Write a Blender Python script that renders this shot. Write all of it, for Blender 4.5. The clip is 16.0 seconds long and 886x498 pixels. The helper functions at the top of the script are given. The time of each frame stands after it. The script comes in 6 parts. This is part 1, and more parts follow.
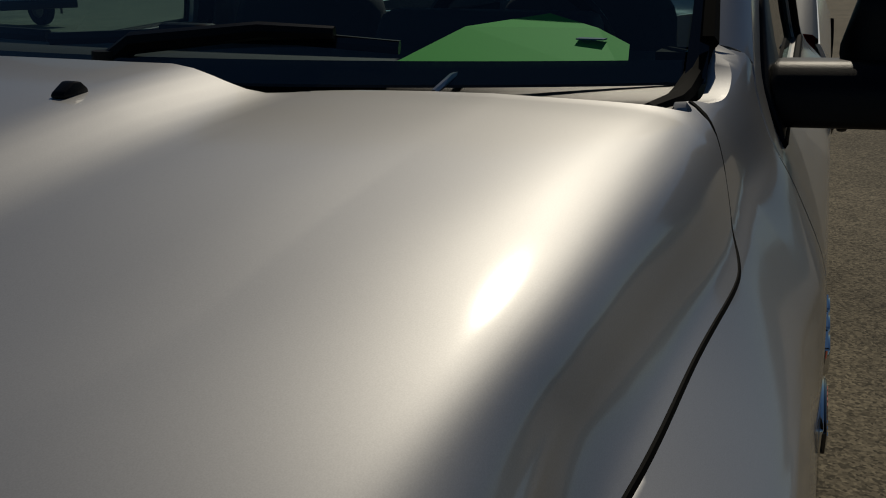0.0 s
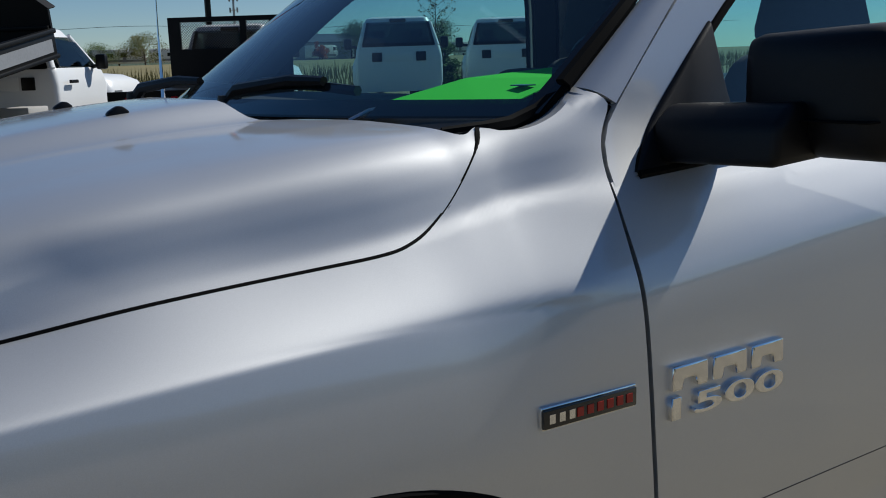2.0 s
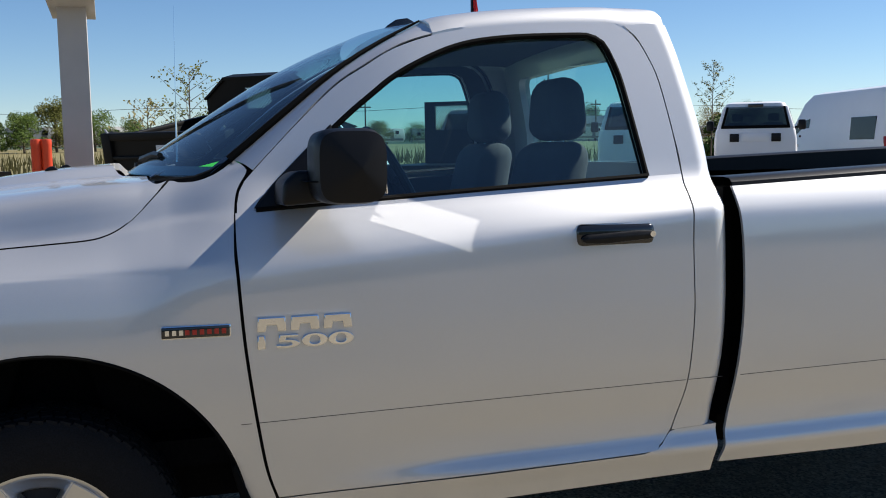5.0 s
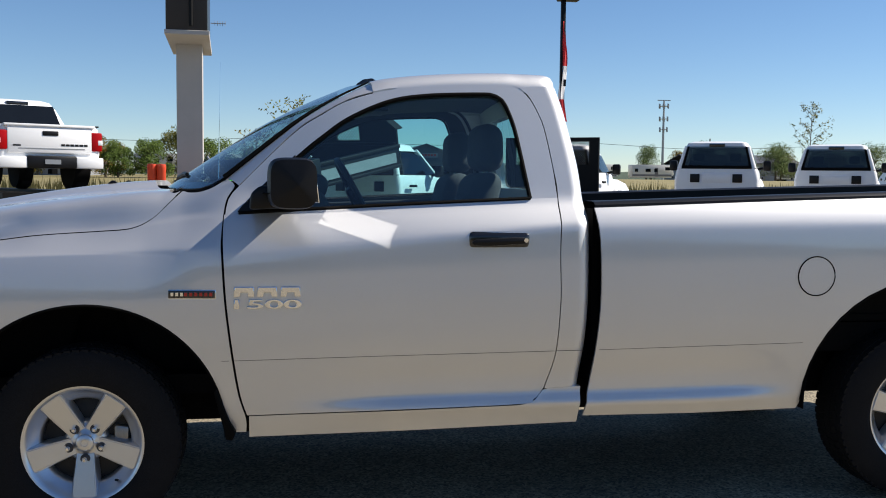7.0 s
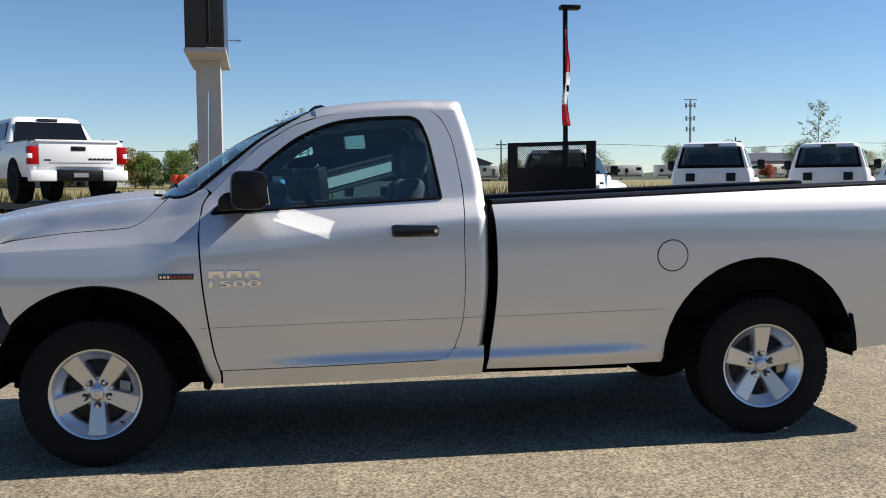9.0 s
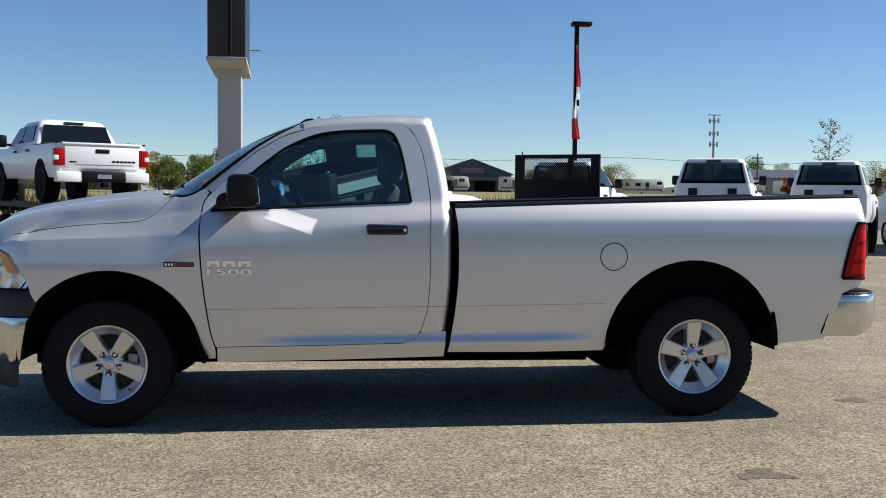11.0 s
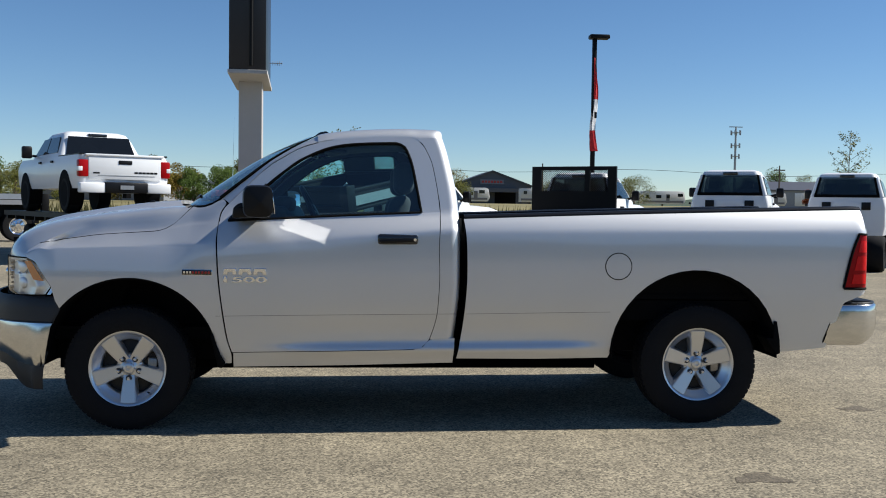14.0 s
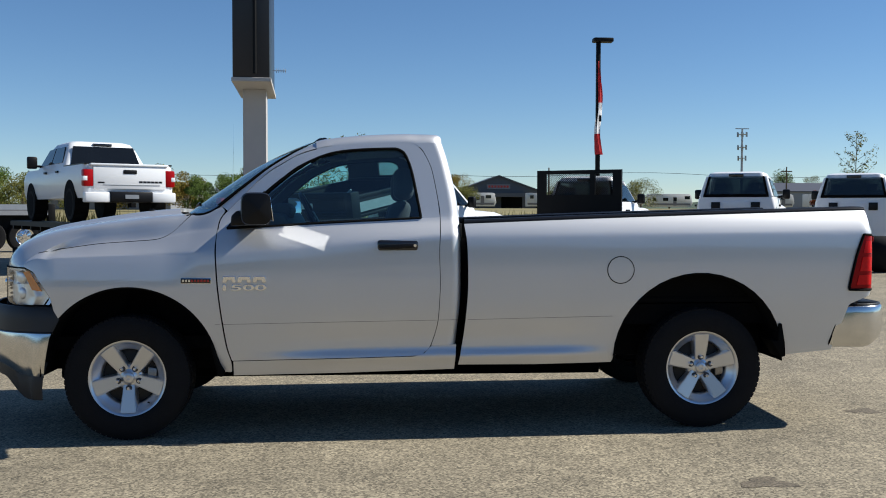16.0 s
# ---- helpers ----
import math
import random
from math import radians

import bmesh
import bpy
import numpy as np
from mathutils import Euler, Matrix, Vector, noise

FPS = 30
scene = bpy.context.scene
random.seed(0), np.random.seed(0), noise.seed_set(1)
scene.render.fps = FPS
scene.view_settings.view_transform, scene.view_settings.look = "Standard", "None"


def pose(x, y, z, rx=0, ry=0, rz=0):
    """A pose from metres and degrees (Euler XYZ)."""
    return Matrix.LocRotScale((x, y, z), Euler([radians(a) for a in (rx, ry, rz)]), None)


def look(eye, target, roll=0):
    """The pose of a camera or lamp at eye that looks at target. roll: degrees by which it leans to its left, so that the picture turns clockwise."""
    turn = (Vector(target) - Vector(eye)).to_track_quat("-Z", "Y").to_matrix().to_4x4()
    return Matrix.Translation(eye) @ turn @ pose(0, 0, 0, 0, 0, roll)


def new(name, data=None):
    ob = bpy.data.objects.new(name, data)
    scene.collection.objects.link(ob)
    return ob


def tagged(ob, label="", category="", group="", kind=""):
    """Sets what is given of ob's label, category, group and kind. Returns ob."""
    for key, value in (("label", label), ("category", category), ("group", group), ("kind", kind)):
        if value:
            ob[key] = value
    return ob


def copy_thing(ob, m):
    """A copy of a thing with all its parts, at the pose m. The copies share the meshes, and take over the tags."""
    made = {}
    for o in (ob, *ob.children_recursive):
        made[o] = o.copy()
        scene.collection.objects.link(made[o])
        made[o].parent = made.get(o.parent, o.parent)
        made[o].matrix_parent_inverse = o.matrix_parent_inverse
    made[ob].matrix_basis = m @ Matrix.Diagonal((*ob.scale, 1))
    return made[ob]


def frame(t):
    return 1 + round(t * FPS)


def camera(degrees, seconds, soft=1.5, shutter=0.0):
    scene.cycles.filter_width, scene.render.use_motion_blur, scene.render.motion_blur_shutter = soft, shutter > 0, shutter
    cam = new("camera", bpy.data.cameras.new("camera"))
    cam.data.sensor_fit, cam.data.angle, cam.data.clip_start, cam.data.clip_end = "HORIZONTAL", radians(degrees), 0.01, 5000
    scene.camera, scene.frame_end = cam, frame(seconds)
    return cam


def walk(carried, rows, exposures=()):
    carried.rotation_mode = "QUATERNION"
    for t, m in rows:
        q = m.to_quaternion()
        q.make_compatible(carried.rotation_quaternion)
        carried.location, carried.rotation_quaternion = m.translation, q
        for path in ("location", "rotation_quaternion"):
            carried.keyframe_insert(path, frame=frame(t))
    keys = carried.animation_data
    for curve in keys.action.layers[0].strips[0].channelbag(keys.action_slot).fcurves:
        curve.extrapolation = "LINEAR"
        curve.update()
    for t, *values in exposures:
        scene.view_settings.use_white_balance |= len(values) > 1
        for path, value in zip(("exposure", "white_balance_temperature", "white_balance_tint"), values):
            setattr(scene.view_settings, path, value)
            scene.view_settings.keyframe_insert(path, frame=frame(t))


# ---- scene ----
cam = camera(48.6, 16.0, 1.0)
# exposure in stops, white balance in kelvin and tint, as the camera adapts
LIGHT = [(0.0, -2.05, 7200, 6), (0.5, -1.42, 6750, 5), (1.0, -0.98, 6350, 5), (1.5, -0.64, 6150, 5), (2.5, 0.12, 6080, 7), (3.5, 0.46, 6130, 8), (4.5, 0.58, 6350, 9), (9.0, 0.64, 6650, 10), (12.0, 0.45, 6330, 8), (16.0, 0.43, 6250, 7)]
PATH = [
    (0, (-0.82, -0.94, 1.517), (0.976, -0.263, 0.955), 0.1),
    (0.5, (-0.752, -1.161, 1.493), (0.919, -0.192, 0.976), -1.1),
    (1, (-0.659, -1.39, 1.487), (0.825, -0.145, 0.992), -1.2),
    (1.5, (-0.553, -1.701, 1.48), (0.669, -0.175, 1.055), -1.7),
    (2, (-0.473, -2.009, 1.462), (0.589, -0.358, 1.081), -1.9),
    (2.5, (-0.392, -2.271, 1.468), (0.567, -0.549, 1.129), -1.7),
    (3, (-0.192, -2.551, 1.457), (0.643, -0.76, 1.155), -1.8),
    (3.5, (-0.051, -2.82, 1.452), (0.705, -0.989, 1.172), -1.7),
    (4, (0.089, -3.108, 1.444), (0.765, -1.242, 1.199), -1.7),
    (4.5, (0.246, -3.37, 1.442), (0.841, -1.474, 1.215), -1.5),
    (7, (0.814, -4.875, 1.412), (1.116, -2.902, 1.273), 0.6),
    (7.5, (0.886, -5.186, 1.399), (1.16, -3.21, 1.262), -0.2),
    (8, (0.971, -5.475, 1.402), (1.225, -3.496, 1.264), -0.6),
    (8.5, (1.088, -5.774, 1.405), (1.336, -3.794, 1.272), -0.6),
    (9, (1.163, -6.048, 1.411), (1.406, -4.067, 1.281), -0.6),
    (11.5, (1.402, -6.968, 1.383), (1.595, -4.98, 1.278), 0.9),
    (12, (1.404, -7.083, 1.383), (1.586, -5.093, 1.281), 0.8),
    (12.5, (1.403, -7.142, 1.387), (1.58, -5.152, 1.287), 0.8),
    (13, (1.4, -7.117, 1.384), (1.571, -5.127, 1.288), 0.7),
    (13.5, (1.406, -7.058, 1.392), (1.574, -5.067, 1.301), 0.7),
    (14, (1.435, -7.019, 1.383), (1.595, -5.027, 1.296), 0.8),
    (14.5, (1.463, -6.993, 1.397), (1.616, -5.0, 1.316), 0.3),
    (15, (1.468, -6.968, 1.38), (1.619, -4.976, 1.299), 0.6),
    (15.5, (1.477, -6.97, 1.377), (1.624, -4.977, 1.299), 0.4),
    (16, (1.482, -6.977, 1.381), (1.627, -4.983, 1.305), 0.1),
]
walk(cam, [(t, look(eye, target, roll)) for t, eye, target, roll in PATH], LIGHT)

# ---- light ----
SUN = Vector((1.10, 0.07, 1.0)).normalized()
world = bpy.data.worlds.new("sky")
scene.world = world
world.use_nodes = True
wn = world.node_tree.nodes
sky = wn.new("ShaderNodeTexSky")
sky.sky_type = "NISHITA"
sky.sun_disc = False
sky.sun_elevation = math.asin(SUN.z)
sky.sun_rotation = math.atan2(SUN.x, SUN.y)
sky.air_density, sky.dust_density, sky.ozone_density = 0.8, 0.0, 3.0
wn["Background"].inputs["Strength"].default_value = 0.072
rich = wn.new("ShaderNodeHueSaturation")
rich.inputs["Saturation"].default_value = 1.10
world.node_tree.links.new(sky.outputs[0], rich.inputs["Color"])
clear = wn.new("ShaderNodeMix")  # the clear, cool air of an autumn day
clear.data_type, clear.blend_type = "RGBA", "MULTIPLY"
clear.inputs["Factor"].default_value = 1
clear.inputs["B"].default_value = (0.95, 0.99, 1.05, 1)
world.node_tree.links.new(rich.outputs[0], clear.inputs["A"])
world.node_tree.links.new(clear.outputs["Result"], wn["Background"].inputs["Color"])
lamp = bpy.data.lights.new("sun", "SUN")
lamp.energy, lamp.angle, lamp.color = 5.0, radians(0.53), (1.0, 0.93, 0.84)
sun = new("sun", lamp)
sun.matrix_world = look(SUN * 50, (0, 0, 0))
# added lamp, wide as the driver's mirror glass, imitating sun reflected onto the door
MIRROR_AT, MIRROR_YAW, MIRROR_PITCH = Vector((0.860, -1.108, 1.394)), 24.4, 7.4
turned = Matrix.Rotation(radians(MIRROR_YAW), 4, "Z") @ Matrix.Rotation(radians(-MIRROR_PITCH), 4, "Y")
facing = turned.to_3x3() @ Vector((1, 0, 0))
thrown = (2 * SUN.dot(facing) * facing - SUN).normalized()
beam = bpy.data.lights.new("mirror_beam", "AREA")
beam.shape, beam.size, beam.size_y, beam.spread = "RECTANGLE", 0.222, 0.100, radians(2.0)
beam.energy, beam.color = 0.07, lamp.color
upward = (Vector((0, 0, 1)) - thrown.z * thrown).normalized()
glint = new("mirror_beam", beam)
glint.matrix_world = Matrix.Translation((0.906, -1.090, 1.351)) @ Matrix((upward.cross(-thrown), upward, -thrown)).transposed().to_4x4()


# ---- materials ----
def material(name, color, rough=0.5, metal=0.0, vary=0.06, scale=6.0, grain=0.0, grain_scale=180.0, bump=0.0, coat=0.0, island=0.0, tint=None, **more):
    """A procedural surface: base colour, broad variation, fine grain, relief, clear coat."""
    m = bpy.data.materials.new(name)
    m.use_nodes = True
    n, l = m.node_tree.nodes, m.node_tree.links
    b = n["Principled BSDF"]
    b.inputs["Roughness"].default_value, b.inputs["Metallic"].default_value = rough, metal
    if coat:
        b.inputs["Coat Weight"].default_value, b.inputs["Coat Roughness"].default_value = coat, 0.03
    for key, value in more.items():
        b.inputs[key.replace("_", " ")].default_value = value
    tc = n.new("ShaderNodeTexCoord")
    big = n.new("ShaderNodeTexNoise")
    big.inputs["Scale"].default_value, big.inputs["Detail"].default_value = scale, 4
    l.new(tc.outputs["Object"], big.inputs["Vector"])
    mix = n.new("ShaderNodeMix")
    mix.data_type = "RGBA"
    tint = tint or [c * (1 + vary) for c in color]
    mix.inputs["A"].default_value = [c * (1 - vary) for c in color] + [1]
    mix.inputs["B"].default_value = list(tint) + [1]
    l.new(big.outputs["Fac"], mix.inputs["Factor"])
    out = mix.outputs["Result"]
    if grain or bump:
        fine = n.new("ShaderNodeTexNoise")
        fine.inputs["Scale"].default_value, fine.inputs["Detail"].default_value = grain_scale, 3
        l.new(tc.outputs["Object"], fine.inputs["Vector"])
    if grain:
        ramp = n.new("ShaderNodeMapRange")
        ramp.inputs["From Min"].default_value, ramp.inputs["From Max"].default_value = 0.3, 0.7
        ramp.inputs["To Min"].default_value, ramp.inputs["To Max"].default_value = 1 - grain, 1 + grain
        l.new(fine.outputs["Fac"], ramp.inputs["Value"])
        mul = n.new("ShaderNodeMix")
        mul.data_type, mul.blend_type = "RGBA", "MULTIPLY"
        mul.inputs["Factor"].default_value = 1
        l.new(out, mul.inputs["A"])
        l.new(ramp.outputs["Result"], mul.inputs["B"])
        out = mul.outputs["Result"]
    if island:
        geo = n.new("ShaderNodeNewGeometry")
        r2 = n.new("ShaderNodeMapRange")
        r2.inputs["To Min"].default_value, r2.inputs["To Max"].default_value = 1 - island, 1 + island
        l.new(geo.outputs["Random Per Island"], r2.inputs["Value"])
        mul = n.new("ShaderNodeMix")
        mul.data_type, mul.blend_type = "RGBA", "MULTIPLY"
        mul.inputs["Factor"].default_value = 1
        l.new(out, mul.inputs["A"])
        l.new(r2.outputs["Result"], mul.inputs["B"])
        out = mul.outputs["Result"]
    if bump:
        bm_ = n.new("ShaderNodeBump")
        bm_.inputs["Strength"].default_value, bm_.inputs["Distance"].default_value = bump, 0.004
        l.new(fine.outputs["Fac"], bm_.inputs["Height"])
        l.new(bm_.outputs["Normal"], b.inputs["Normal"])
    l.new(out, b.inputs["Base Color"])
    return m


def glass_material(name, color, gloss):
    """Thin tinted pane: a sharp reflection, weakest face on and rising to the edges, over a coloured see-through layer."""
    m = bpy.data.materials.new(name)
    m.use_nodes = True
    n, l = m.node_tree.nodes, m.node_tree.links
    n.remove(n["Principled BSDF"])
    t = n.new("ShaderNodeBsdfTransparent")
    t.inputs["Color"].default_value = (*color, 1)
    g = n.new("ShaderNodeBsdfGlossy")
    g.inputs["Roughness"].default_value = 0.01
    f = n.new("ShaderNodeLayerWeight")
    f.inputs["Blend"].default_value = 0.5
    p = n.new("ShaderNodeMath")
    p.operation = "POWER"
    p.inputs[1].default_value = 4.5
    r = n.new("ShaderNodeMapRange")
    r.inputs["To Min"].default_value = gloss
    x = n.new("ShaderNodeMixShader")
    l.new(f.outputs["Facing"], p.inputs[0])
    l.new(p.outputs[0], r.inputs["Value"])
    l.new(r.outputs["Result"], x.inputs[0])
    l.new(t.outputs[0], x.inputs[1])
    l.new(g.outputs[0], x.inputs[2])
    l.new(x.outputs[0], n["Material Output"].inputs["Surface"])
    return m


SILVER = material("silver_paint", (0.68, 0.683, 0.69), 0.68, 0.97, 0.02, 3, 0.05, 900, 0.0, 1.0, Coat_IOR=2.0, Coat_Roughness=0.09)


def add_flake(m, rough, share):
    """Metallic paint: flakes lying flat in the lacquer add a narrower lobe to the broad one."""
    n, l = m.node_tree.nodes, m.node_tree.links
    broad = n["Principled BSDF"]
    flat = n.new("ShaderNodeBsdfPrincipled")
    for key in ("Metallic", "Coat Weight", "Coat Roughness", "Coat IOR"):
        flat.inputs[key].default_value = broad.inputs[key].default_value
    flat.inputs["Roughness"].default_value = rough
    l.new(broad.inputs["Base Color"].links[0].from_socket, flat.inputs["Base Color"])
    x = n.new("ShaderNodeMixShader")
    x.inputs[0].default_value = share
    l.new(broad.outputs[0], x.inputs[1])
    l.new(flat.outputs[0], x.inputs[2])
    l.new(x.outputs[0], n["Material Output"].inputs["Surface"])


add_flake(SILVER, 0.52, 0.42)
WHITE = material("white_paint", (0.80, 0.81, 0.82), 0.35, 0, 0.03, 2, 0, 1, 0, 0.3)
CHROME = material("chrome", (0.82, 0.82, 0.83), 0.06, 1.0, 0.03, 10)
LAMPCHROME = material("lamp_reflector", (0.85, 0.87, 0.90), 0.33, 0.8, 0.05, 30)
SOFTCHROME = material("bumper_chrome", (0.66, 0.655, 0.645), 0.17, 1.0, 0.05, 4)
ALLOY = material("alloy_wheel_paint", (0.66, 0.67, 0.69), 0.30, 0.85, 0.03, 12, 0, 1, 0, 0.5)
BLACKP = material("black_plastic", (0.004, 0.004, 0.005), 0.42, 0, 0.15, 20, 0.2, 700, 0.12, Specular_IOR_Level=0.28)
# brake steel coloured far darker, so openings between the spokes look shaded
DARKBRAKE = material("shaded_brake_steel", (0.022, 0.021, 0.020), 0.6, 0.3, 0.15, 30, 0.1, 200)
REDB = material("bright_red_lens", (0.68, 0.010, 0.012), 0.25, 0, 0.25, 40, Specular_IOR_Level=0.2)
TEXTURED = material("textured_grey_black_plastic", (0.018, 0.019, 0.021), 0.5, 0, 0.1, 15, 0.2, 900, 0.2)
GLOSSB = material("gloss_black", (0.012, 0.012, 0.014), 0.12, 0, 0.1, 8, 0, 1, 0, 0.6)
# near-black for underbody parts; also stands in for shade in gaps and openings
DARK = material("grimy_steel_and_shade", (0.005, 0.005, 0.0055), 0.85, 0, 0.3, 8, 0.2, 90, 0.2, Specular_IOR_Level=0.1)
RUBBER = material("tyre_rubber", (0.011, 0.011, 0.012), 0.8, 0, 0.2, 9, 0.25, 260, 0.2, Specular_IOR_Level=0.15)
RUBBERW = material("weatherstrip_rubber", (0.002, 0.002, 0.002), 0.8, 0, 0.1, 9, Specular_IOR_Level=0.12)
CLOTH = material("grey_seat_cloth", (0.05, 0.053, 0.06), 0.9, 0, 0.15, 14, 0.3, 600, 0.3)
DASH = material("dash_vinyl", (0.03, 0.032, 0.036), 0.65, 0, 0.1, 18, 0.2, 700, 0.2)
GREEN = material("fluorescent_green_paper", (0.05, 0.62, 0.02), 0.7, 0, 0.05, 5)
PAPERINK = material("blue_print", (0.03, 0.1, 0.25), 0.6, 0, 0.1, 5)
RED = material("red_lens", (0.34, 0.004, 0.006), 0.3, 0, 0.15, 25, Specular_IOR_Level=0.15)
AMBER = material("amber_lens", (0.85, 0.25, 0.02), 0.15, 0, 0.1, 25, 0, 1, 0, 1.0)
REDINK = material("red_enamel", (0.5, 0.03, 0.02), 0.3, 0, 0.05, 30)
# dark joint colour, also put in for shade in nut pockets and body line
DARKRECESS = material("dark_recess", (0.06, 0.06, 0.065), 0.4, 0.3, 0.1, 10)
MIRRORM = material("mirror_silvering", (0.9, 0.9, 0.9), 0.01, 1.0, 0.0)
BRAKE = material("brake_steel", (0.30, 0.29, 0.28), 0.35, 0.9, 0.15, 30, 0.1, 200)
TEAL = glass_material("tinted_glass", (0.60, 0.86, 0.88), 0.10)
WSHIELD = glass_material("windshield_glass", (0.68, 0.89, 0.90), 0.12)
LENS = glass_material("clear_lens", (0.93, 0.95, 0.96), 0.13)
SMOKE = glass_material("smoky_glass", (0.34, 0.38, 0.38), 0.06)
DARKGLASS = material("dark_tinted_glass", (0.008, 0.010, 0.013), 0.04, 0, 0.2, 2, Specular_IOR_Level=0.35)


# ---- mesh helpers ----
def part(name, bm, mat, parent=None, label="", smooth=True, **tags):
    me = bpy.data.meshes.new(name)
    bm.to_mesh(me)
    bm.free()
    if smooth:
        me.polygons.foreach_set("use_smooth", [True] * len(me.polygons))
        me.set_sharp_from_angle(angle=radians(smooth if smooth is not True else 38))
    for m in mat if isinstance(mat, (list, tuple)) else [mat]:
        me.materials.append(m)
    ob = new(name, me)
    ob.parent = parent
    if label or tags:
        tagged(ob, label, **tags)
    return ob


def thing(name, m=None, label="", category="", group="", kind=""):
    ob = new(name)
    ob.empty_display_size = 0.2
    if m is not None:
        ob.matrix_basis = m
    return tagged(ob, label, category, group, kind)


def box(bm, x0, x1, y0, y1, z0, z1, bevel=0.0, seg=2, m=None):
    g = bmesh.ops.create_cube(bm, size=1.0)["verts"]
    bmesh.ops.scale(bm, vec=(x1 - x0, y1 - y0, z1 - z0), verts=g)
    bmesh.ops.translate(bm, vec=((x0 + x1) / 2, (y0 + y1) / 2, (z0 + z1) / 2), verts=g)
    if bevel:
        e = list({e for v in g for e in v.link_edges})
        r = bmesh.ops.bevel(bm, geom=e, offset=bevel, segments=seg, affect="EDGES", profile=0.5)
        g = list({v for f in r["faces"] for v in f.verts} | {v for v in g if v.is_valid})
    if m is not None:
        bmesh.ops.transform(bm, matrix=m, verts=g)
    return bm


def boxes(*args):
    bm = bmesh.new()
    for a in args:
        box(bm, *a)
    return bm


def tube(bm, a, b, r0, r1=None, seg=10, caps=True):
    a, b = Vector(a), Vector(b)
    r1 = r0 if r1 is None else r1
    g = bmesh.ops.create_cone(bm, cap_ends=caps, segments=seg, radius1=r0, radius2=r1, depth=(b - a).length)["verts"]
    q = (b - a).to_track_quat("Z", "Y").to_matrix().to_4x4()
    bmesh.ops.transform(bm, matrix=Matrix.Translation((a + b) / 2) @ q, verts=g)
    return bm


def pipe(points, r, seg=8, closed=False):
    """A round rod swept along points."""
    bm = bmesh.new()
    P = [Vector(p) for p in points]
    rings, n = [], len(P)
    for i, p in enumerate(P):
        d = (P[(i + 1) % n] - P[i - 1]) if closed or 0 < i < n - 1 else (P[1] - P[0] if i == 0 else P[-1] - P[-2])
        q = d.to_track_quat("Z", "Y")
        rr = r[i] if isinstance(r, (list, tuple)) else r
        rings.append([bm.verts.new(p + q @ Vector((rr * math.cos(a), rr * math.sin(a), 0))) for a in (math.tau * k / seg for k in range(seg))])
    for i in range(n if closed else n - 1):
        A, B = rings[i], rings[(i + 1) % n]
        for k in range(seg):
            bm.faces.new((A[k], A[(k + 1) % seg], B[(k + 1) % seg], B[k]))
    if not closed:
        bm.faces.new(rings[0][::-1])
        bm.faces.new(rings[-1])
    return bm


def prism(profile, y0, y1, bevel=0.0, seg=2, axis="y"):
    """A side profile (x, z) pushed through from y0 to y1, its edges rounded."""
    bm = bmesh.new()
    at = (lambda a, b, c: (a, c, b)) if axis == "y" else ((lambda a, b, c: (c, a, b)) if axis == "x" else (lambda a, b, c: (a, b, c)))
    A = [bm.verts.new(at(x, z, y0)) for x, z in profile]
    B = [bm.verts.new(at(x, z, y1)) for x, z in profile]
    bm.faces.new(A)
    bm.faces.new(B[::-1])
    n = len(A)
    for i in range(n):
        bm.faces.new((A[(i + 1) % n], A[i], B[i], B[(i + 1) % n]))
    bmesh.ops.recalc_face_normals(bm, faces=bm.faces)
    if bevel:
        bmesh.ops.bevel(bm, geom=list(bm.edges), offset=bevel, segments=seg, affect="EDGES", profile=0.5, clamp_overlap=True)
    return bm


def lathe(profile, seg=48):
    """(radius, along y) profile turned round the y axis."""
    bm = bmesh.new()
    rings = [[bm.verts.new((r * math.cos(a), y, r * math.sin(a))) for a in (math.tau * k / seg for k in range(seg))] for r, y in profile]
    for A, B in zip(rings, rings[1:]):
        for k in range(seg):
            bm.faces.new((A[k], A[(k + 1) % seg], B[(k + 1) % seg], B[k]))
    bmesh.ops.recalc_face_normals(bm, faces=bm.faces)
    return bm


def resample(points, n, smooth=True):
    """n points at even steps along a curve through the given points."""
    P = np.array(points, float)
    if smooth and len(P) > 2:
        d = []
        ext = np.vstack([2 * P[0] - P[1], P, 2 * P[-1] - P[-2]])
        for i in range(1, len(ext) - 2):
            a, b, c, e = ext[i - 1 : i + 3]
            for t in np.linspace(0, 1, 12, endpoint=False):
                d.append(0.5 * (2 * b + (c - a) * t + (2 * a - 5 * b + 4 * c - e) * t * t + (3 * b - a - 3 * c + e) * t**3))
        P = np.vstack([d, P[-1]])
    s = np.r_[0, np.cumsum(np.linalg.norm(np.diff(P, axis=0), axis=1))]
    u = np.linspace(0, s[-1], n)
    return np.stack([np.interp(u, s, P[:, k]) for k in range(P.shape[1])], 1)


def coons(bottom, top, left, right, nu, nv, smooth=True):
    """A grid of (x, z) between four border curves."""
    B, T = resample(bottom, nu, smooth), resample(top, nu, smooth)
    L, R = resample(left, nv, smooth), resample(right, nv, smooth)
    L[0], L[-1], R[0], R[-1] = B[0], T[0], B[-1], T[-1]
    u, v = np.linspace(0, 1, nu)[:, None, None], np.linspace(0, 1, nv)[None, :, None]
    return ((1 - v) * B[:, None] + v * T[:, None] + (1 - u) * L[None] + u * R[None]
            - (1 - u) * (1 - v) * B[0] - u * (1 - v) * B[-1] - (1 - u) * v * T[0] - u * v * T[-1])


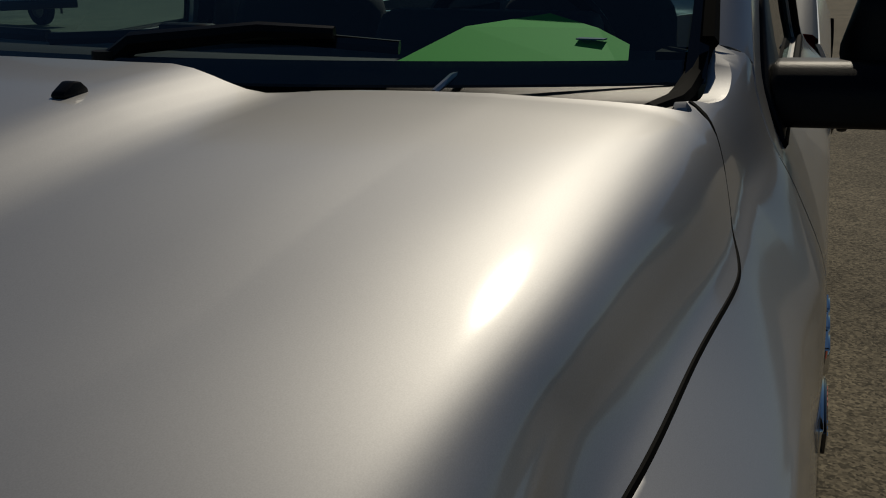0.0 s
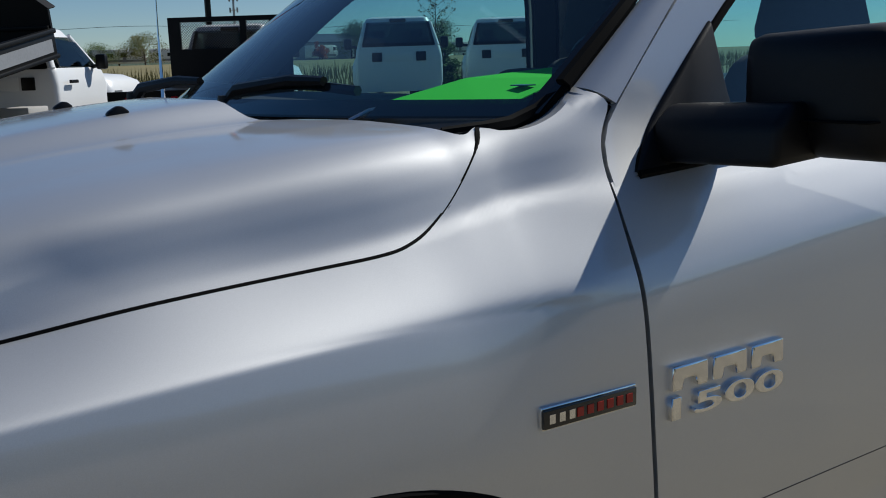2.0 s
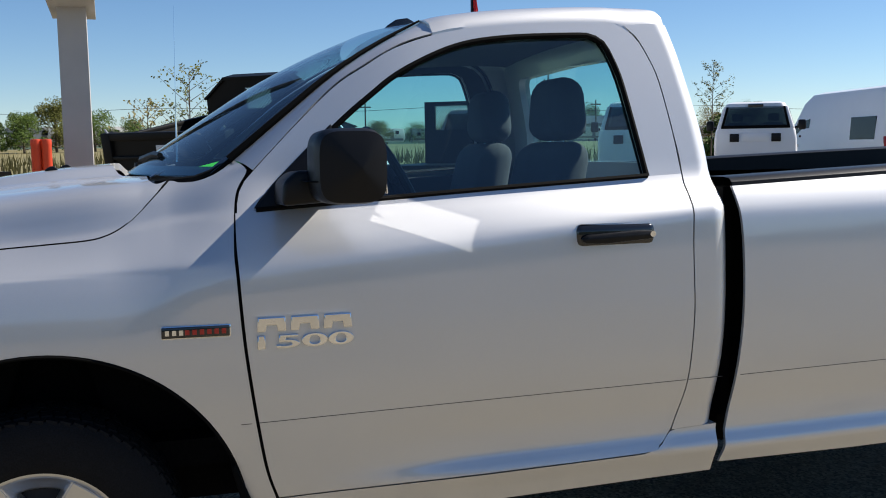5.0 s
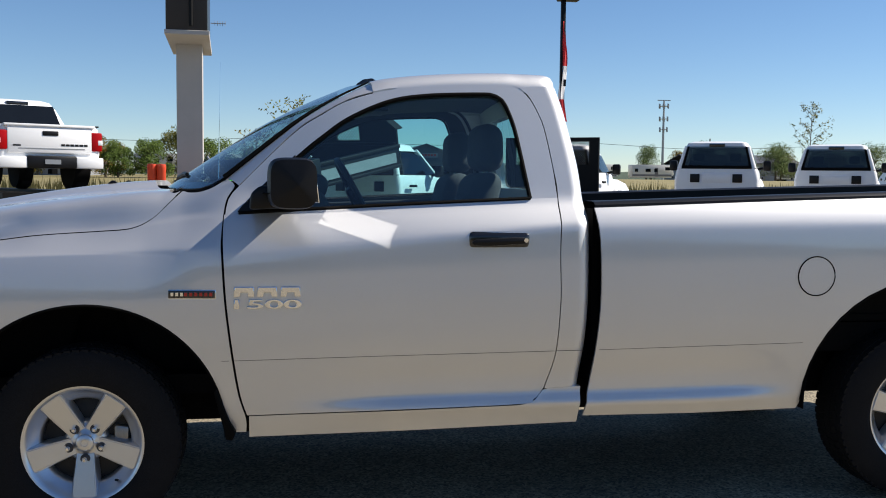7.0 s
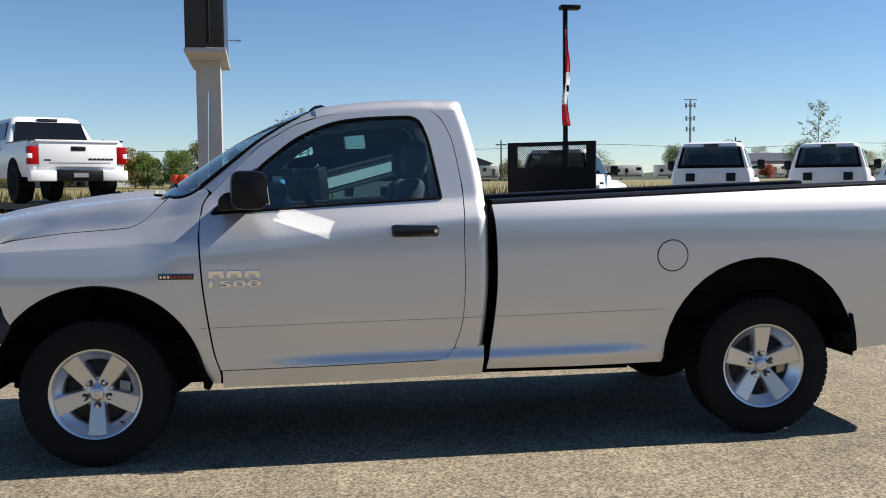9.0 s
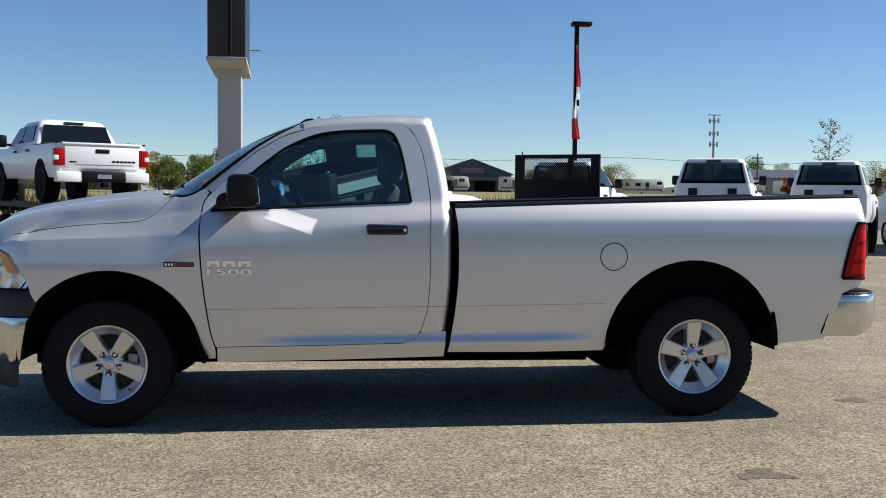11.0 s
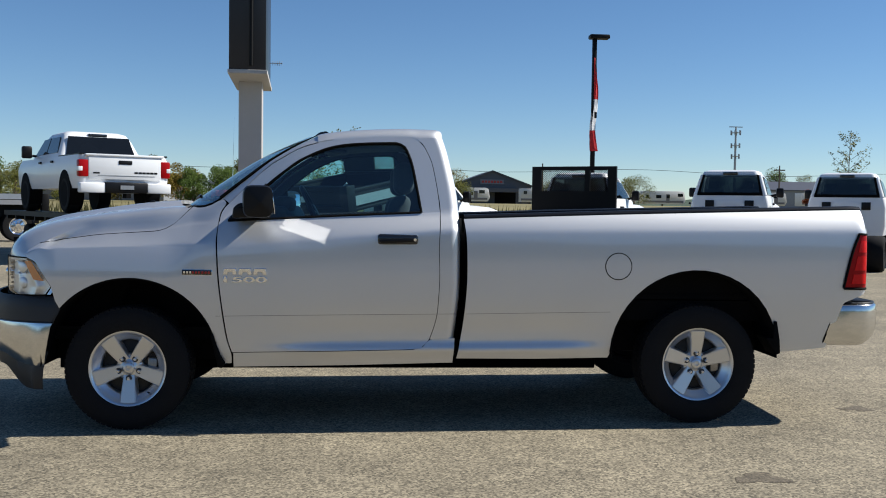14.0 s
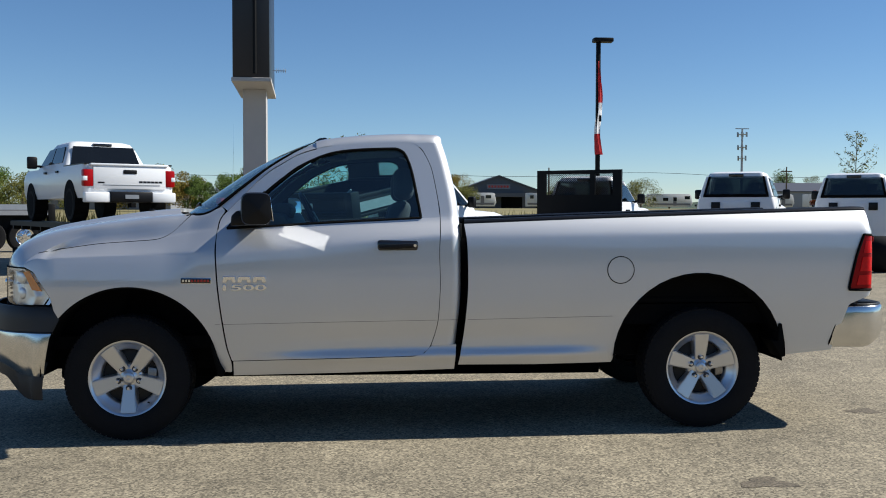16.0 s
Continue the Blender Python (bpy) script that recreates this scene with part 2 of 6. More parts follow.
def skin(grid, flange=0.02, inward=(0, 1, 0), closed_u=False):
    """A sheet from a grid of points, its rim turned inward so that the edge has depth."""
    bm = bmesh.new()
    nu, nv = len(grid), len(grid[0])
    V = [[bm.verts.new(p) for p in row] for row in grid]
    for i in range(nu if closed_u else nu - 1):
        for j in range(nv - 1):
            k = (i + 1) % nu
            try:
                bm.faces.new((V[i][j], V[k][j], V[k][j + 1], V[i][j + 1]))
            except ValueError:
                pass
    if flange:
        r = bmesh.ops.extrude_edge_only(bm, edges=[e for e in bm.edges if e.is_boundary])
        nv_ = [v for v in r["geom"] if isinstance(v, bmesh.types.BMVert)]
        bmesh.ops.translate(bm, vec=Vector(inward) * flange, verts=nv_)
    return bm


def mirrored(bm):
    """The same mesh on the other side of the y = 0 plane."""
    b2 = bm.copy()
    bmesh.ops.scale(b2, vec=(1, -1, 1), verts=b2.verts)
    bmesh.ops.reverse_faces(b2, faces=b2.faces)
    return b2


def smoothstep(a, b, x):
    t = min(1.0, max(0.0, (x - a) / (b - a)))
    return t * t * (3 - 2 * t)


def text_mesh(name, body, size, depth, mat, parent, m, fit):
    c = bpy.data.curves.new(name, "FONT")
    c.body, c.size, c.extrude, c.bevel_depth, c.align_x = body, size, depth, depth * 0.35, "CENTER"
    o = new(name, c)
    me = bpy.data.meshes.new_from_object(o.evaluated_get(bpy.context.evaluated_depsgraph_get()))
    bpy.data.objects.remove(o)
    me.materials.clear()
    me.materials.append(mat)
    ob = new(name, me)
    ob.parent = parent
    co = np.array([v.co for v in me.vertices])
    lo, hi = co.min(0), co.max(0)
    w, h = fit
    me.transform(Matrix.Diagonal((w / (hi[0] - lo[0]), h / (hi[1] - lo[1]), 1, 1)) @ Matrix.Translation((-(lo[0] + hi[0]) / 2, -lo[1], 0)))
    ob.matrix_basis = m
    return ob

# ---- the silver pickup ----
def table(rows):
    d = resample(rows, 240)
    return lambda v: float(np.interp(v, d[:, 0], d[:, 1]))


LOW = [(0.36, 0.925), (0.42, 0.945), (0.455, 0.960), (0.472, 0.967), (0.481, 0.9668), (0.487, 0.9645), (0.519, 0.9480), (0.525, 0.9465), (0.56, 0.948), (0.60, 0.952), (0.70, 0.972), (0.80, 0.983), (0.92, 0.988)]
PLAIN = [(0.36, 0.922), (0.46, 0.945), (0.56, 0.958), (0.70, 0.974), (0.80, 0.983), (0.92, 0.988)]
DOOR_TOP = [(1.00, 0.9875), (1.06, 0.985), (1.10, 0.981), (1.119, 0.9780), (1.127, 0.9755), (1.15, 0.968), (1.18, 0.956), (1.23, 0.932), (1.28, 0.906), (1.345, 0.888), (1.60, 0.829), (1.90, 0.758)]
BED_TOP = [(1.00, 0.9885), (1.10, 0.986), (1.18, 0.980), (1.214, 0.9755), (1.221, 0.9735), (1.245, 0.9645), (1.27, 0.953), (1.30, 0.936), (1.33, 0.913), (1.37, 0.870)]
DOOR_Y, DOOR_P = table(LOW + DOOR_TOP), table(PLAIN + DOOR_TOP)
BED_Y, BED_P = table(LOW + BED_TOP), table(PLAIN + BED_TOP)
# the hood's shut line: height and half width along x
ZG = table([(-1.05, 0.80), (-0.60, 1.112), (-0.446, 1.142), (-0.30, 1.164), (-0.16, 1.182), (0.045, 1.197), (0.15, 1.205), (0.197, 1.214), (0.24, 1.232), (0.281, 1.264), (0.332, 1.316), (0.370, 1.357), (0.44, 1.360), (0.551, 1.412), (0.65, 1.43)])
YG = table([(-1.05, 0.40), (-0.62, 0.755), (-0.45, 0.808), (-0.35, 0.831), (-0.20, 0.857), (-0.02, 0.871), (0.12, 0.884), (0.19, 0.887), (0.255, 0.872), (0.341, 0.832), (0.379, 0.793), (0.45, 0.790), (0.551, 0.811), (0.65, 0.83)])
HUB_F, HUB_R, TYRE = 0.0, 3.572, 0.380


def fall(x, y):
    """Height of the paving: the lot falls gently toward the truck's nose and levels out around it."""
    near = smoothstep(-16, -11, y) * (1 - smoothstep(4, 10, y))
    return 0.0085 * (min(6.0, max(-3.0, x)) - 1.8) * near


HUB_Z = {x: 0.380 + fall(x, -0.8) for x in (HUB_F, HUB_R)}


def rake(x, z):
    return z - 0.013 * (x - 0.6)


# nose height on the centre line, and the shelf beside the hood carried on under the windscreen corner
ZC = table([(-1.0, 1.11), (-0.93, 1.185), (-0.857, 1.215), (-0.673, 1.266), (-0.452, 1.312), (-0.23, 1.350), (0.0, 1.381), (0.218, 1.397), (0.42, 1.402), (0.70, 1.405)])
ZN = table([(-1.05, 0.80), (-0.60, 1.112), (-0.446, 1.142), (-0.30, 1.164), (-0.16, 1.182), (0.045, 1.197), (0.197, 1.213), (0.30, 1.232), (0.40, 1.250), (0.55, 1.264), (0.65, 1.268)])
YN = table([(-1.05, 0.40), (-0.62, 0.755), (-0.45, 0.808), (-0.35, 0.831), (-0.20, 0.857), (-0.02, 0.871), (0.12, 0.883), (0.22, 0.888), (0.40, 0.888), (0.65, 0.892)])
FLANK = resample([(0, 0), (0.09, 0.06), (0.20, 0.105), (0.32, 0.14), (0.50, 0.175), (0.64, 0.205), (0.75, 0.25), (0.825, 0.325), (0.885, 0.45), (0.935, 0.61), (0.972, 0.79), (1, 1)], 120)

SHOULDER = resample([(0, 0), (0.12, 0.05), (0.3, 0.085), (0.5, 0.12), (0.68, 0.165), (0.8, 0.22), (0.9, 0.32), (0.96, 0.5), (1, 1)], 120)


def flank(x, f):
    """How far in the hood's side has come at the height share f; it fills out toward the windscreen."""
    k = smoothstep(-0.35, 0.32, x)
    return (1 - k) * float(np.interp(f, FLANK[:, 0], FLANK[:, 1])) + k * float(np.interp(f, SHOULDER[:, 0], SHOULDER[:, 1]))


def tilt(x):
    """How far the hood falls from the foot of its dome to the shoulder."""
    return 0.013 * (1 - smoothstep(-0.10, 0.25, x))


def plateau(x):
    return ZC(x) - 0.026 - 0.010 * smoothstep(-0.25, 0.20, x) + 0.15 * max(0, x - 0.30) - tilt(x)


def fender_y(x, z):
    low = DOOR_P(min(z, 1.12))
    if z > 0.90:  # the flank leans in toward the hood, ahead of the door
        low -= 0.022 * ((min(z, 1.12) - 0.90) / 0.22) ** 1.6 * (1 - smoothstep(0.22, 0.53, x))
    if x < -0.40:
        low -= 0.9 * (-0.40 - x) ** 1.9
    zn, yn = ZN(x), YN(x)
    zk = min(1.112 + 0.03 * x, zn - 0.05)
    if z <= zk:
        return low
    t = (z - zk) / (zn - zk)
    if t < 1:
        return low - (low - yn) * (math.sqrt(t * t + 0.012) - 0.1095) / 0.8965
    f = min(1.0, (z - zn) / (plateau(x) - zn))
    return yn + (0.58 - yn) * flank(x, f)


def cab_y(x, z):
    w = smoothstep(0.36, 0.61, x)
    zc = 1.119 + 0.085 * max(0, x - 0.55)  # the crease climbs toward the bed
    zz = rake(x, z) if z < 1.0 else z - 0.004
    if 1.0 <= z < zc:
        zz = 0.996 + (z - 1.0) / (zc - 1.0) * 0.127
    elif zc <= z < 1.35:
        zz = 1.123 + (z - zc) / (1.35 - zc) * 0.223
    k = smoothstep(0.66, 1.30, x)
    y = w * (k * DOOR_Y(zz) + (1 - k) * DOOR_P(zz))
    y -= w * 0.022 * smoothstep(1.1, 0.55, x) * smoothstep(1.24, 1.38, z)
    return y + (1 - w) * fender_y(x, z) if w < 1 else y


def bed_y(x, z):
    zz = rake(x, z) + 0.006
    k = 1 - smoothstep(2.62, 3.06, x)
    y = k * BED_Y(zz) + (1 - k) * BED_P(zz)
    d = x - (4.66 - 0.06)
    if d > 0:
        y -= 0.06 - math.sqrt(max(0, 0.06**2 - min(d, 0.06) ** 2))
    return y


def side_grid(g, f, proud=0.0):
    return [[(x, -f(x, z) - proud, z) for x, z in row] for row in g]


truck = thing("pickup_truck", None, "silver two-door pickup truck with a long bed, parked on asphalt", "pickup truck")


def pair(name, bm, mat, parent, label="", other=None):
    """The same part on both sides of the truck. Returns the two."""
    b2 = mirrored(bm)
    return part(name, bm, mat, parent, label), part(name, b2, mat, other or parent, label)


def arch(xc, zc, rx, rz, a0, a1, n=14):
    return [(xc + rx * math.cos(radians(a)), zc + rz * math.sin(radians(a))) for a in np.linspace(a0, a1, n)]


DOOR_GAP = [(0.633, 0.40), (0.631, 0.46), (0.597, 0.583), (0.557, 0.875), (0.541, 1.10), (0.539, 1.184), (0.552, 1.316), (0.595, 1.38)]
HOOD_GAP = [(-0.60, 1.112), (-0.446, 1.142), (-0.30, 1.164), (-0.16, 1.182), (0.045, 1.197), (0.15, 1.205), (0.197, 1.214), (0.238, 1.232), (0.281, 1.264), (0.332, 1.316), (0.370, 1.357)]
ARCH_F = arch(0.02, 0.40, 0.53, 0.521, 140, 0, 40)
REVEAL = 0.0045

# fender: nose behind the lamp, wheel arch, top along the hood, back along the door
bottom = [(-0.595, 1.045), (-0.530, 1.015), (-0.432, 0.867), (-0.41, 0.78)] + ARCH_F + [(0.628, 0.40)]
top = HOOD_GAP + [(0.40, 1.354), (0.445, 1.357), (0.497, 1.376), (0.551, 1.412)]
right = [(x - REVEAL, z) for x, z in DOOR_GAP[:-1]] + [(0.58, 1.378), (0.575, 1.395)]
g = coons(resample(bottom, 110, False), top, [(-0.60, 1.045), (-0.60, 1.112)], right + [(0.551, 1.412)], 110, 100)
pair("fender", skin(side_grid(g, cab_y), 0.03, (0, 1, -0.1)), SILVER, truck)
# arch lip: black strip hiding the sunlit flange, to darken the arch edge
lip = [(x, -cab_y(x, z) + 0.003, z) for x, z in ARCH_F]
pair("arch_lip", pipe(lip, 0.006, 6), RUBBERW, truck)

# hood
FRONT_X = table([(-0.2, -0.888), (0.0, -0.90), (0.15, -0.892), (0.35, -0.858), (0.55, -0.795), (0.70, -0.735), (0.80, -0.66), (0.86, -0.60)])
REAR_X = table([(0.0, 0.172), (0.15, 0.178), (0.29, 0.212), (0.36, 0.268), (0.45, 0.300), (0.60, 0.310), (0.72, 0.332), (0.80, 0.370)])


def hood_row(v):
    """One line across the left half of the hood, from the shut line to the middle."""
    pts = []
    for q in np.linspace(0, 1, 48):
        yy = 0.86 - 0.28 * q
        xr = REAR_X(0.80 - 0.22 * q)
        xf = FRONT_X(yy)
        x = xf + (xr - xf) * v
        xs_ = max(x, -0.62)
        zn, yn = ZN(xs_), YN(xs_)
        zs = max(plateau(x), zn + 0.07)
        f0 = max(0.0, (ZG(xs_) + 0.003 - zn) / (zs - zn))
        s0 = float(np.interp(min(f0, 0.97), FLANK[:, 0], np.linspace(0, 1, 120)))
        s_ = s0 + (1 - s0) * q
        f = float(np.interp(s_ * 119, range(120), FLANK[:, 0]))
        y_ = yn + (0.58 - yn) * flank(x, f)
        pts.append((x, y_, zn + (zs - zn) * f, xf))
    for yn in (0.55, 0.50, 0.45, 0.41, 0.38, 0.355, 0.335, 0.315, 0.295, 0.275, 0.255, 0.235, 0.21, 0.15, 0.08, 0.0):
        xr, xf = REAR_X(yn), FRONT_X(yn)
        x = xf + (xr - xf) * v
        zc = ZC(x)
        zs = max(plateau(x), ZN(max(x, -0.62)) + 0.07) + tilt(x) * smoothstep(0.66, 0.30, yn)
        pts.append((x, yn, zs + (zc - zs) * smoothstep(0.355 - 0.10 * max(0, x), 0.225 - 0.10 * max(0, x), yn) + 0.006 * max(0, 1 - (yn / 0.3) ** 2), xf))
    out = []
    for x, y, z, xf in pts:
        d = min(1.0, max(0.0, x - xf) / 0.20)
        zb = 1.085 + 0.027 * smoothstep(0.45, 0.755, y)
        z = min(z, zb) + max(0, z - zb) * math.sqrt(max(0, 1 - (1 - d) ** 2))
        out.append((x, -y, z))
    return np.array(out)


NOSE_TOP = resample([(-0.425, -0.962), (-0.50, -0.945), (-0.58, -0.905), (-0.66, -0.85), (-0.72, -0.79), (-0.775, -0.70), (-0.83, -0.55), (-0.89, -0.35), (-0.925, -0.15), (-0.935, 0)], 60)
V_NOSE = 0.44
back_half = [hood_row(v) for v in np.linspace(V_NOSE, 1, 50)]
root, lead = back_half[0], (back_half[0] - hood_row(V_NOSE + 0.02)) / 0.02
# front edge: down the fender's end to the lamp, then along the lamp and grille to the middle
inset = root[0][1] + YG(root[0][0])
corner = [(-0.604, inset - YG(-0.604), ZG(-0.604) + 0.002), (-0.604, -0.835, 1.088), (-0.612, -0.876, 1.048)]
brow = [(x + 0.008, y + 0.006, 1.042) for x, y in NOSE_TOP[NOSE_TOP[:, 0] < -0.63]]
edge = np.vstack([resample(corner, 14), resample(brow, 51)[1:]])
nose_rows = []
for t in np.linspace(0, 1, 34)[:-1]:
    t = t**1.25
    row = []
    for j, (P0, L, F) in enumerate(zip(root, lead, edge)):
        k = smoothstep(6, 20, j)
        c1 = P0 + L * V_NOSE * 0.36
        side = F + np.array((0.09, 0.012, 0.016))
        front = F + np.array((0.012, 0.004, 0.74 * (P0[2] - F[2])))
        c2 = side + (front - side) * k
        u = 1 - t
        row.append(P0 * u * u * u + c1 * 3 * u * u * t + c2 * 3 * u * t * t + F * t**3)
    fix = np.array((row[0][0], inset - YG(row[0][0]), ZG(row[0][0]) + 0.003)) - row[0]
    nose_rows.append(np.array([p + fix * max(0, 1 - j / 10) ** 2 for j, p in enumerate(row)]))
half = [edge] + nose_rows[::-1][:-1] + back_half
full = [list(map(tuple, r)) + [(x, -y, z) for x, y, z in r[::-1][1:]] for r in half]
hood = part("hood", skin(full, 0.025, (0, 0, -1)), SILVER, truck)
for s in (-1, 1):
    bm = prism([(-0.020, 0), (0.019, 0), (0.021, 0.006), (0.010, 0.015), (0.0, 0.016), (-0.017, 0.006)], -0.009, 0.009, 0.003)
    n = part("washer_nozzle", bm, BLACKP, hood, "small black plastic washer nozzle")
    n.location = (0.0, 0.216 * s, ZC(0.0) + 0.001)

# dark seals in the shut lines
pair("hood_seal", pipe([(x, -cab_y(x, z) + 0.0045, z - 0.001) for x, z in resample(HOOD_GAP, 120)], 0.0052, 6), RUBBERW, truck)

# doors
SILL = [(0.548, 1.262), (0.60, 1.274), (1.20, 1.310), (1.789, 1.341), (1.905, 1.346)]
R_EDGE = [(1.845, 0.558), (1.872, 0.64), (1.888, 0.72), (1.897, 0.85), (1.900, 0.954), (1.896, 1.141), (1.905, 1.346)]
doors = [thing("door") for _ in range(2)]
for d in doors:
    d.parent = truck
bot = [(0.634, 0.470), (1.20, 0.482), (1.74, 0.494), (1.79, 0.506), (1.825, 0.53), (1.845, 0.558)]
left = [(x + REVEAL, z) for x, z in DOOR_GAP[1:-1]]
left[-1] = (0.548, 1.262)
g = coons(bot, SILL, left, R_EDGE, 70, 60)
pair("door_skin", skin(side_grid(g, cab_y), 0.03), SILVER, doors[0], "", doors[1])
OUTER = [(0.548, 1.262), (0.558, 1.325), (0.60, 1.382), (0.817, 1.597), (0.93, 1.675), (1.044, 1.738), (1.228, 1.788), (1.461, 1.809), (1.69, 1.815), (1.745, 1.806), (1.796, 1.769), (1.835, 1.70), (1.86, 1.63), (1.89, 1.47), (1.905, 1.346)]
INNER = [(0.602, 1.276), (0.615, 1.295), (0.66, 1.338), (0.839, 1.506), (0.94, 1.590), (1.043, 1.664), (1.204, 1.736), (1.366, 1.765), (1.60, 1.776), (1.65, 1.771), (1.684, 1.752), (1.71, 1.70), (1.736, 1.62), (1.776, 1.416), (1.789, 1.341)]
A, B = resample(OUTER, 60), resample(INNER, 60)
g = [[A[i] * (1 - t) + B[i] * t for t in np.linspace(0, 1, 7)] for i in range(60)]
pair("window_frame", skin(side_grid(g, cab_y), 0.028), SILVER, doors[0], "", doors[1])
# rubber round the glass, and the belt strip
ring = [(x, -cab_y(x, z) + 0.004, z) for x, z in B]
pair("window_seal", pipe(ring, 0.009, 8), RUBBERW, doors[0], "", doors[1])
belt = [(x, -cab_y(x, z) + 0.001, z + 0.002) for x, z in resample(SILL[1:4], 30)]
pair("belt_strip", pipe(belt, 0.008, 6), RUBBERW, doors[0], "", doors[1])
# glass
lo = resample(SILL[1:4], 40)
gl = []
for i, (x, z) in enumerate(lo):
    j = np.interp(x, B[:52, 0], B[:52, 1]) if x < 1.70 else np.interp(x, B[:, 0][np.argsort(B[:, 0])], B[:, 1][np.argsort(B[:, 0])])
    gl.append([(x, -cab_y(x, zz) + 0.016, zz) for zz in np.linspace(z - 0.01, max(z, j), 10)])
for i, o in enumerate(pair("side_glass", skin(gl, 0), TEAL, doors[0], "blue-green tinted door glass", doors[1])):
    o.visible_shadow = False
# door inner card
card = prism([(0.64, 0.52), (1.80, 0.54), (1.84, 0.8), (1.84, 1.315), (0.66, 1.265)], -0.87, -0.82, 0.01)
pair("door_card", card, DASH, doors[0], "dark vinyl door trim", doors[1])
# inner window frame
A2, B2 = resample(OUTER, 40), resample(INNER, 40)
g = [[A2[i] * (1 - t) + B2[i] * t for t in np.linspace(0.25, 1, 3)] for i in range(40)]
pair("inner_frame", skin(side_grid(g, cab_y, -0.045), 0), DASH, doors[0], "", doors[1])
# shut-line seals
gap = resample(DOOR_GAP, 40)
pair("door_seal", pipe([(x, -cab_y(x, z) + 0.020, z) for x, z in gap], 0.009, 6), RUBBERW, truck)
gap = [(x + 0.003, z) for x, z in resample(R_EDGE, 30)]
gap = [(0.64, 0.464), (1.2, 0.476), (1.74, 0.488), (1.80, 0.503), (1.835, 0.53)] + gap
pair("door_seal", pipe([(x, -cab_y(x, z) + 0.018, z) for x, z in resample(gap, 60)], 0.008, 6), RUBBERW, truck)
gap = [(x, z + 0.003) for x, z in resample(OUTER[2:], 60)]
pair("roof_seal", pipe([(x, -cab_y(x, z) + 0.016, z) for x, z in gap], 0.008, 6), RUBBERW, truck)

# handles
for s, d in zip((1, -1), doors):
    for nm, bm, mat, lb in (
        ("handle_recess", box(bmesh.new(), 1.512, 1.772, -0.012, 0.02, 1.136, 1.208, 0.022, 4), GLOSSB, ""),
        ("handle_grip", prism([(1.520, 1.166), (1.54, 1.178), (1.70, 1.187), (1.745, 1.186), (1.76, 1.174), (1.745, 1.160), (1.60, 1.150), (1.535, 1.152)], -0.040, -0.016, 0.008), BLACKP, "black plastic door handle"),
        ("lock", tube(bmesh.new(), (1.745, -0.042, 1.175), (1.745, -0.02, 1.175), 0.009, seg=14), CHROME, ""),
    ):
        bmesh.ops.translate(bm, vec=(0, -0.976, 0), verts=bm.verts)
        part(nm, bm if s == 1 else mirrored(bm), mat, d, lb)
        if s == -1:
            bm.free()

# mirrors
for s, d in zip((1, -1), doors):
    mir = thing("door_mirror")
    mir.parent = d
    tag = lambda bm: bm if s == 1 else mirrored(bm)
    sail = prism([(0.593, 1.279), (0.70, 1.284), (0.845, 1.292), (0.835, 1.40), (0.824, 1.512), (0.76, 1.452), (0.65, 1.345)], -0.012, 0.016, 0.006)
    for v in sail.verts:
        v.co.y -= cab_y(v.co.x, v.co.z) - 0.004
    part("mirror_foot", tag(sail), BLACKP, mir)
    arm = prism([(0.650, 1.288), (0.81, 1.298), (0.81, 1.376), (0.69, 1.380), (0.655, 1.35)], -1.12, -0.875, 0.014, 3)
    for v in arm.verts:
        v.co.z += 0.03 * (-0.88 - v.co.y)
    part("mirror_arm", tag(arm), BLACKP, mir)
    hs = bmesh.new()
    rows = []
    for q in np.linspace(0, 1, 15):
        y = -0.968 - 0.285 * q
        k = 1 - 0.07 * (1 - q) - 0.06 * max(0, q - 0.8) ** 2 / 0.04
        z0, z1 = 1.300 + 0.006 * (1 - q), 1.302 + 0.188 * k + 0.004
        x0, x1 = 0.748 - 0.03 * math.sin(q * 2.6) + 0.02 * (q > 0.95), 0.806 + 0.108 * q
        e = min(1, math.sqrt(max(0, 1 - ((abs(q - 0.5) * 2) ** 9))) + 0.08)
        xm, zm = (x0 + x1) / 2, (z0 + z1) / 2
        ring_ = []
        for a in np.linspace(0, math.tau, 56, endpoint=False):
            c, sn = math.cos(a), math.sin(a)
            p = 4.2
            w = (abs(c) ** p + abs(sn) ** p) ** (-1 / p)
            ring_.append(hs.verts.new((xm + c * w * (x1 - x0) / 2 * e, y, zm + sn * w * (z1 - z0) / 2 * e)))
        rows.append(ring_)
    for a, b in zip(rows, rows[1:]):
        for i in range(56):
            hs.faces.new((a[i], a[(i + 1) % 56], b[(i + 1) % 56], b[i]))
    hs.faces.new(rows[0][::-1])
    hs.faces.new(rows[-1])
    bmesh.ops.recalc_face_normals(hs, faces=hs.faces)
    part("mirror_housing", tag(hs), BLACKP, mir, "large black plastic mirror housing")
    seam = box(bmesh.new(), 0.7005, 0.80, -1.225, -1.0, 1.358, 1.361, 0.001)
    part("housing_seam", tag(seam), RUBBERW, mir)
    gm = box(bmesh.new(), -0.002, 0.002, -0.100, 0.100, -0.070, 0.070, 0.001, m=Matrix.Translation(MIRROR_AT) @ turned)
    part("mirror_glass", tag(gm), MIRRORM, mir)

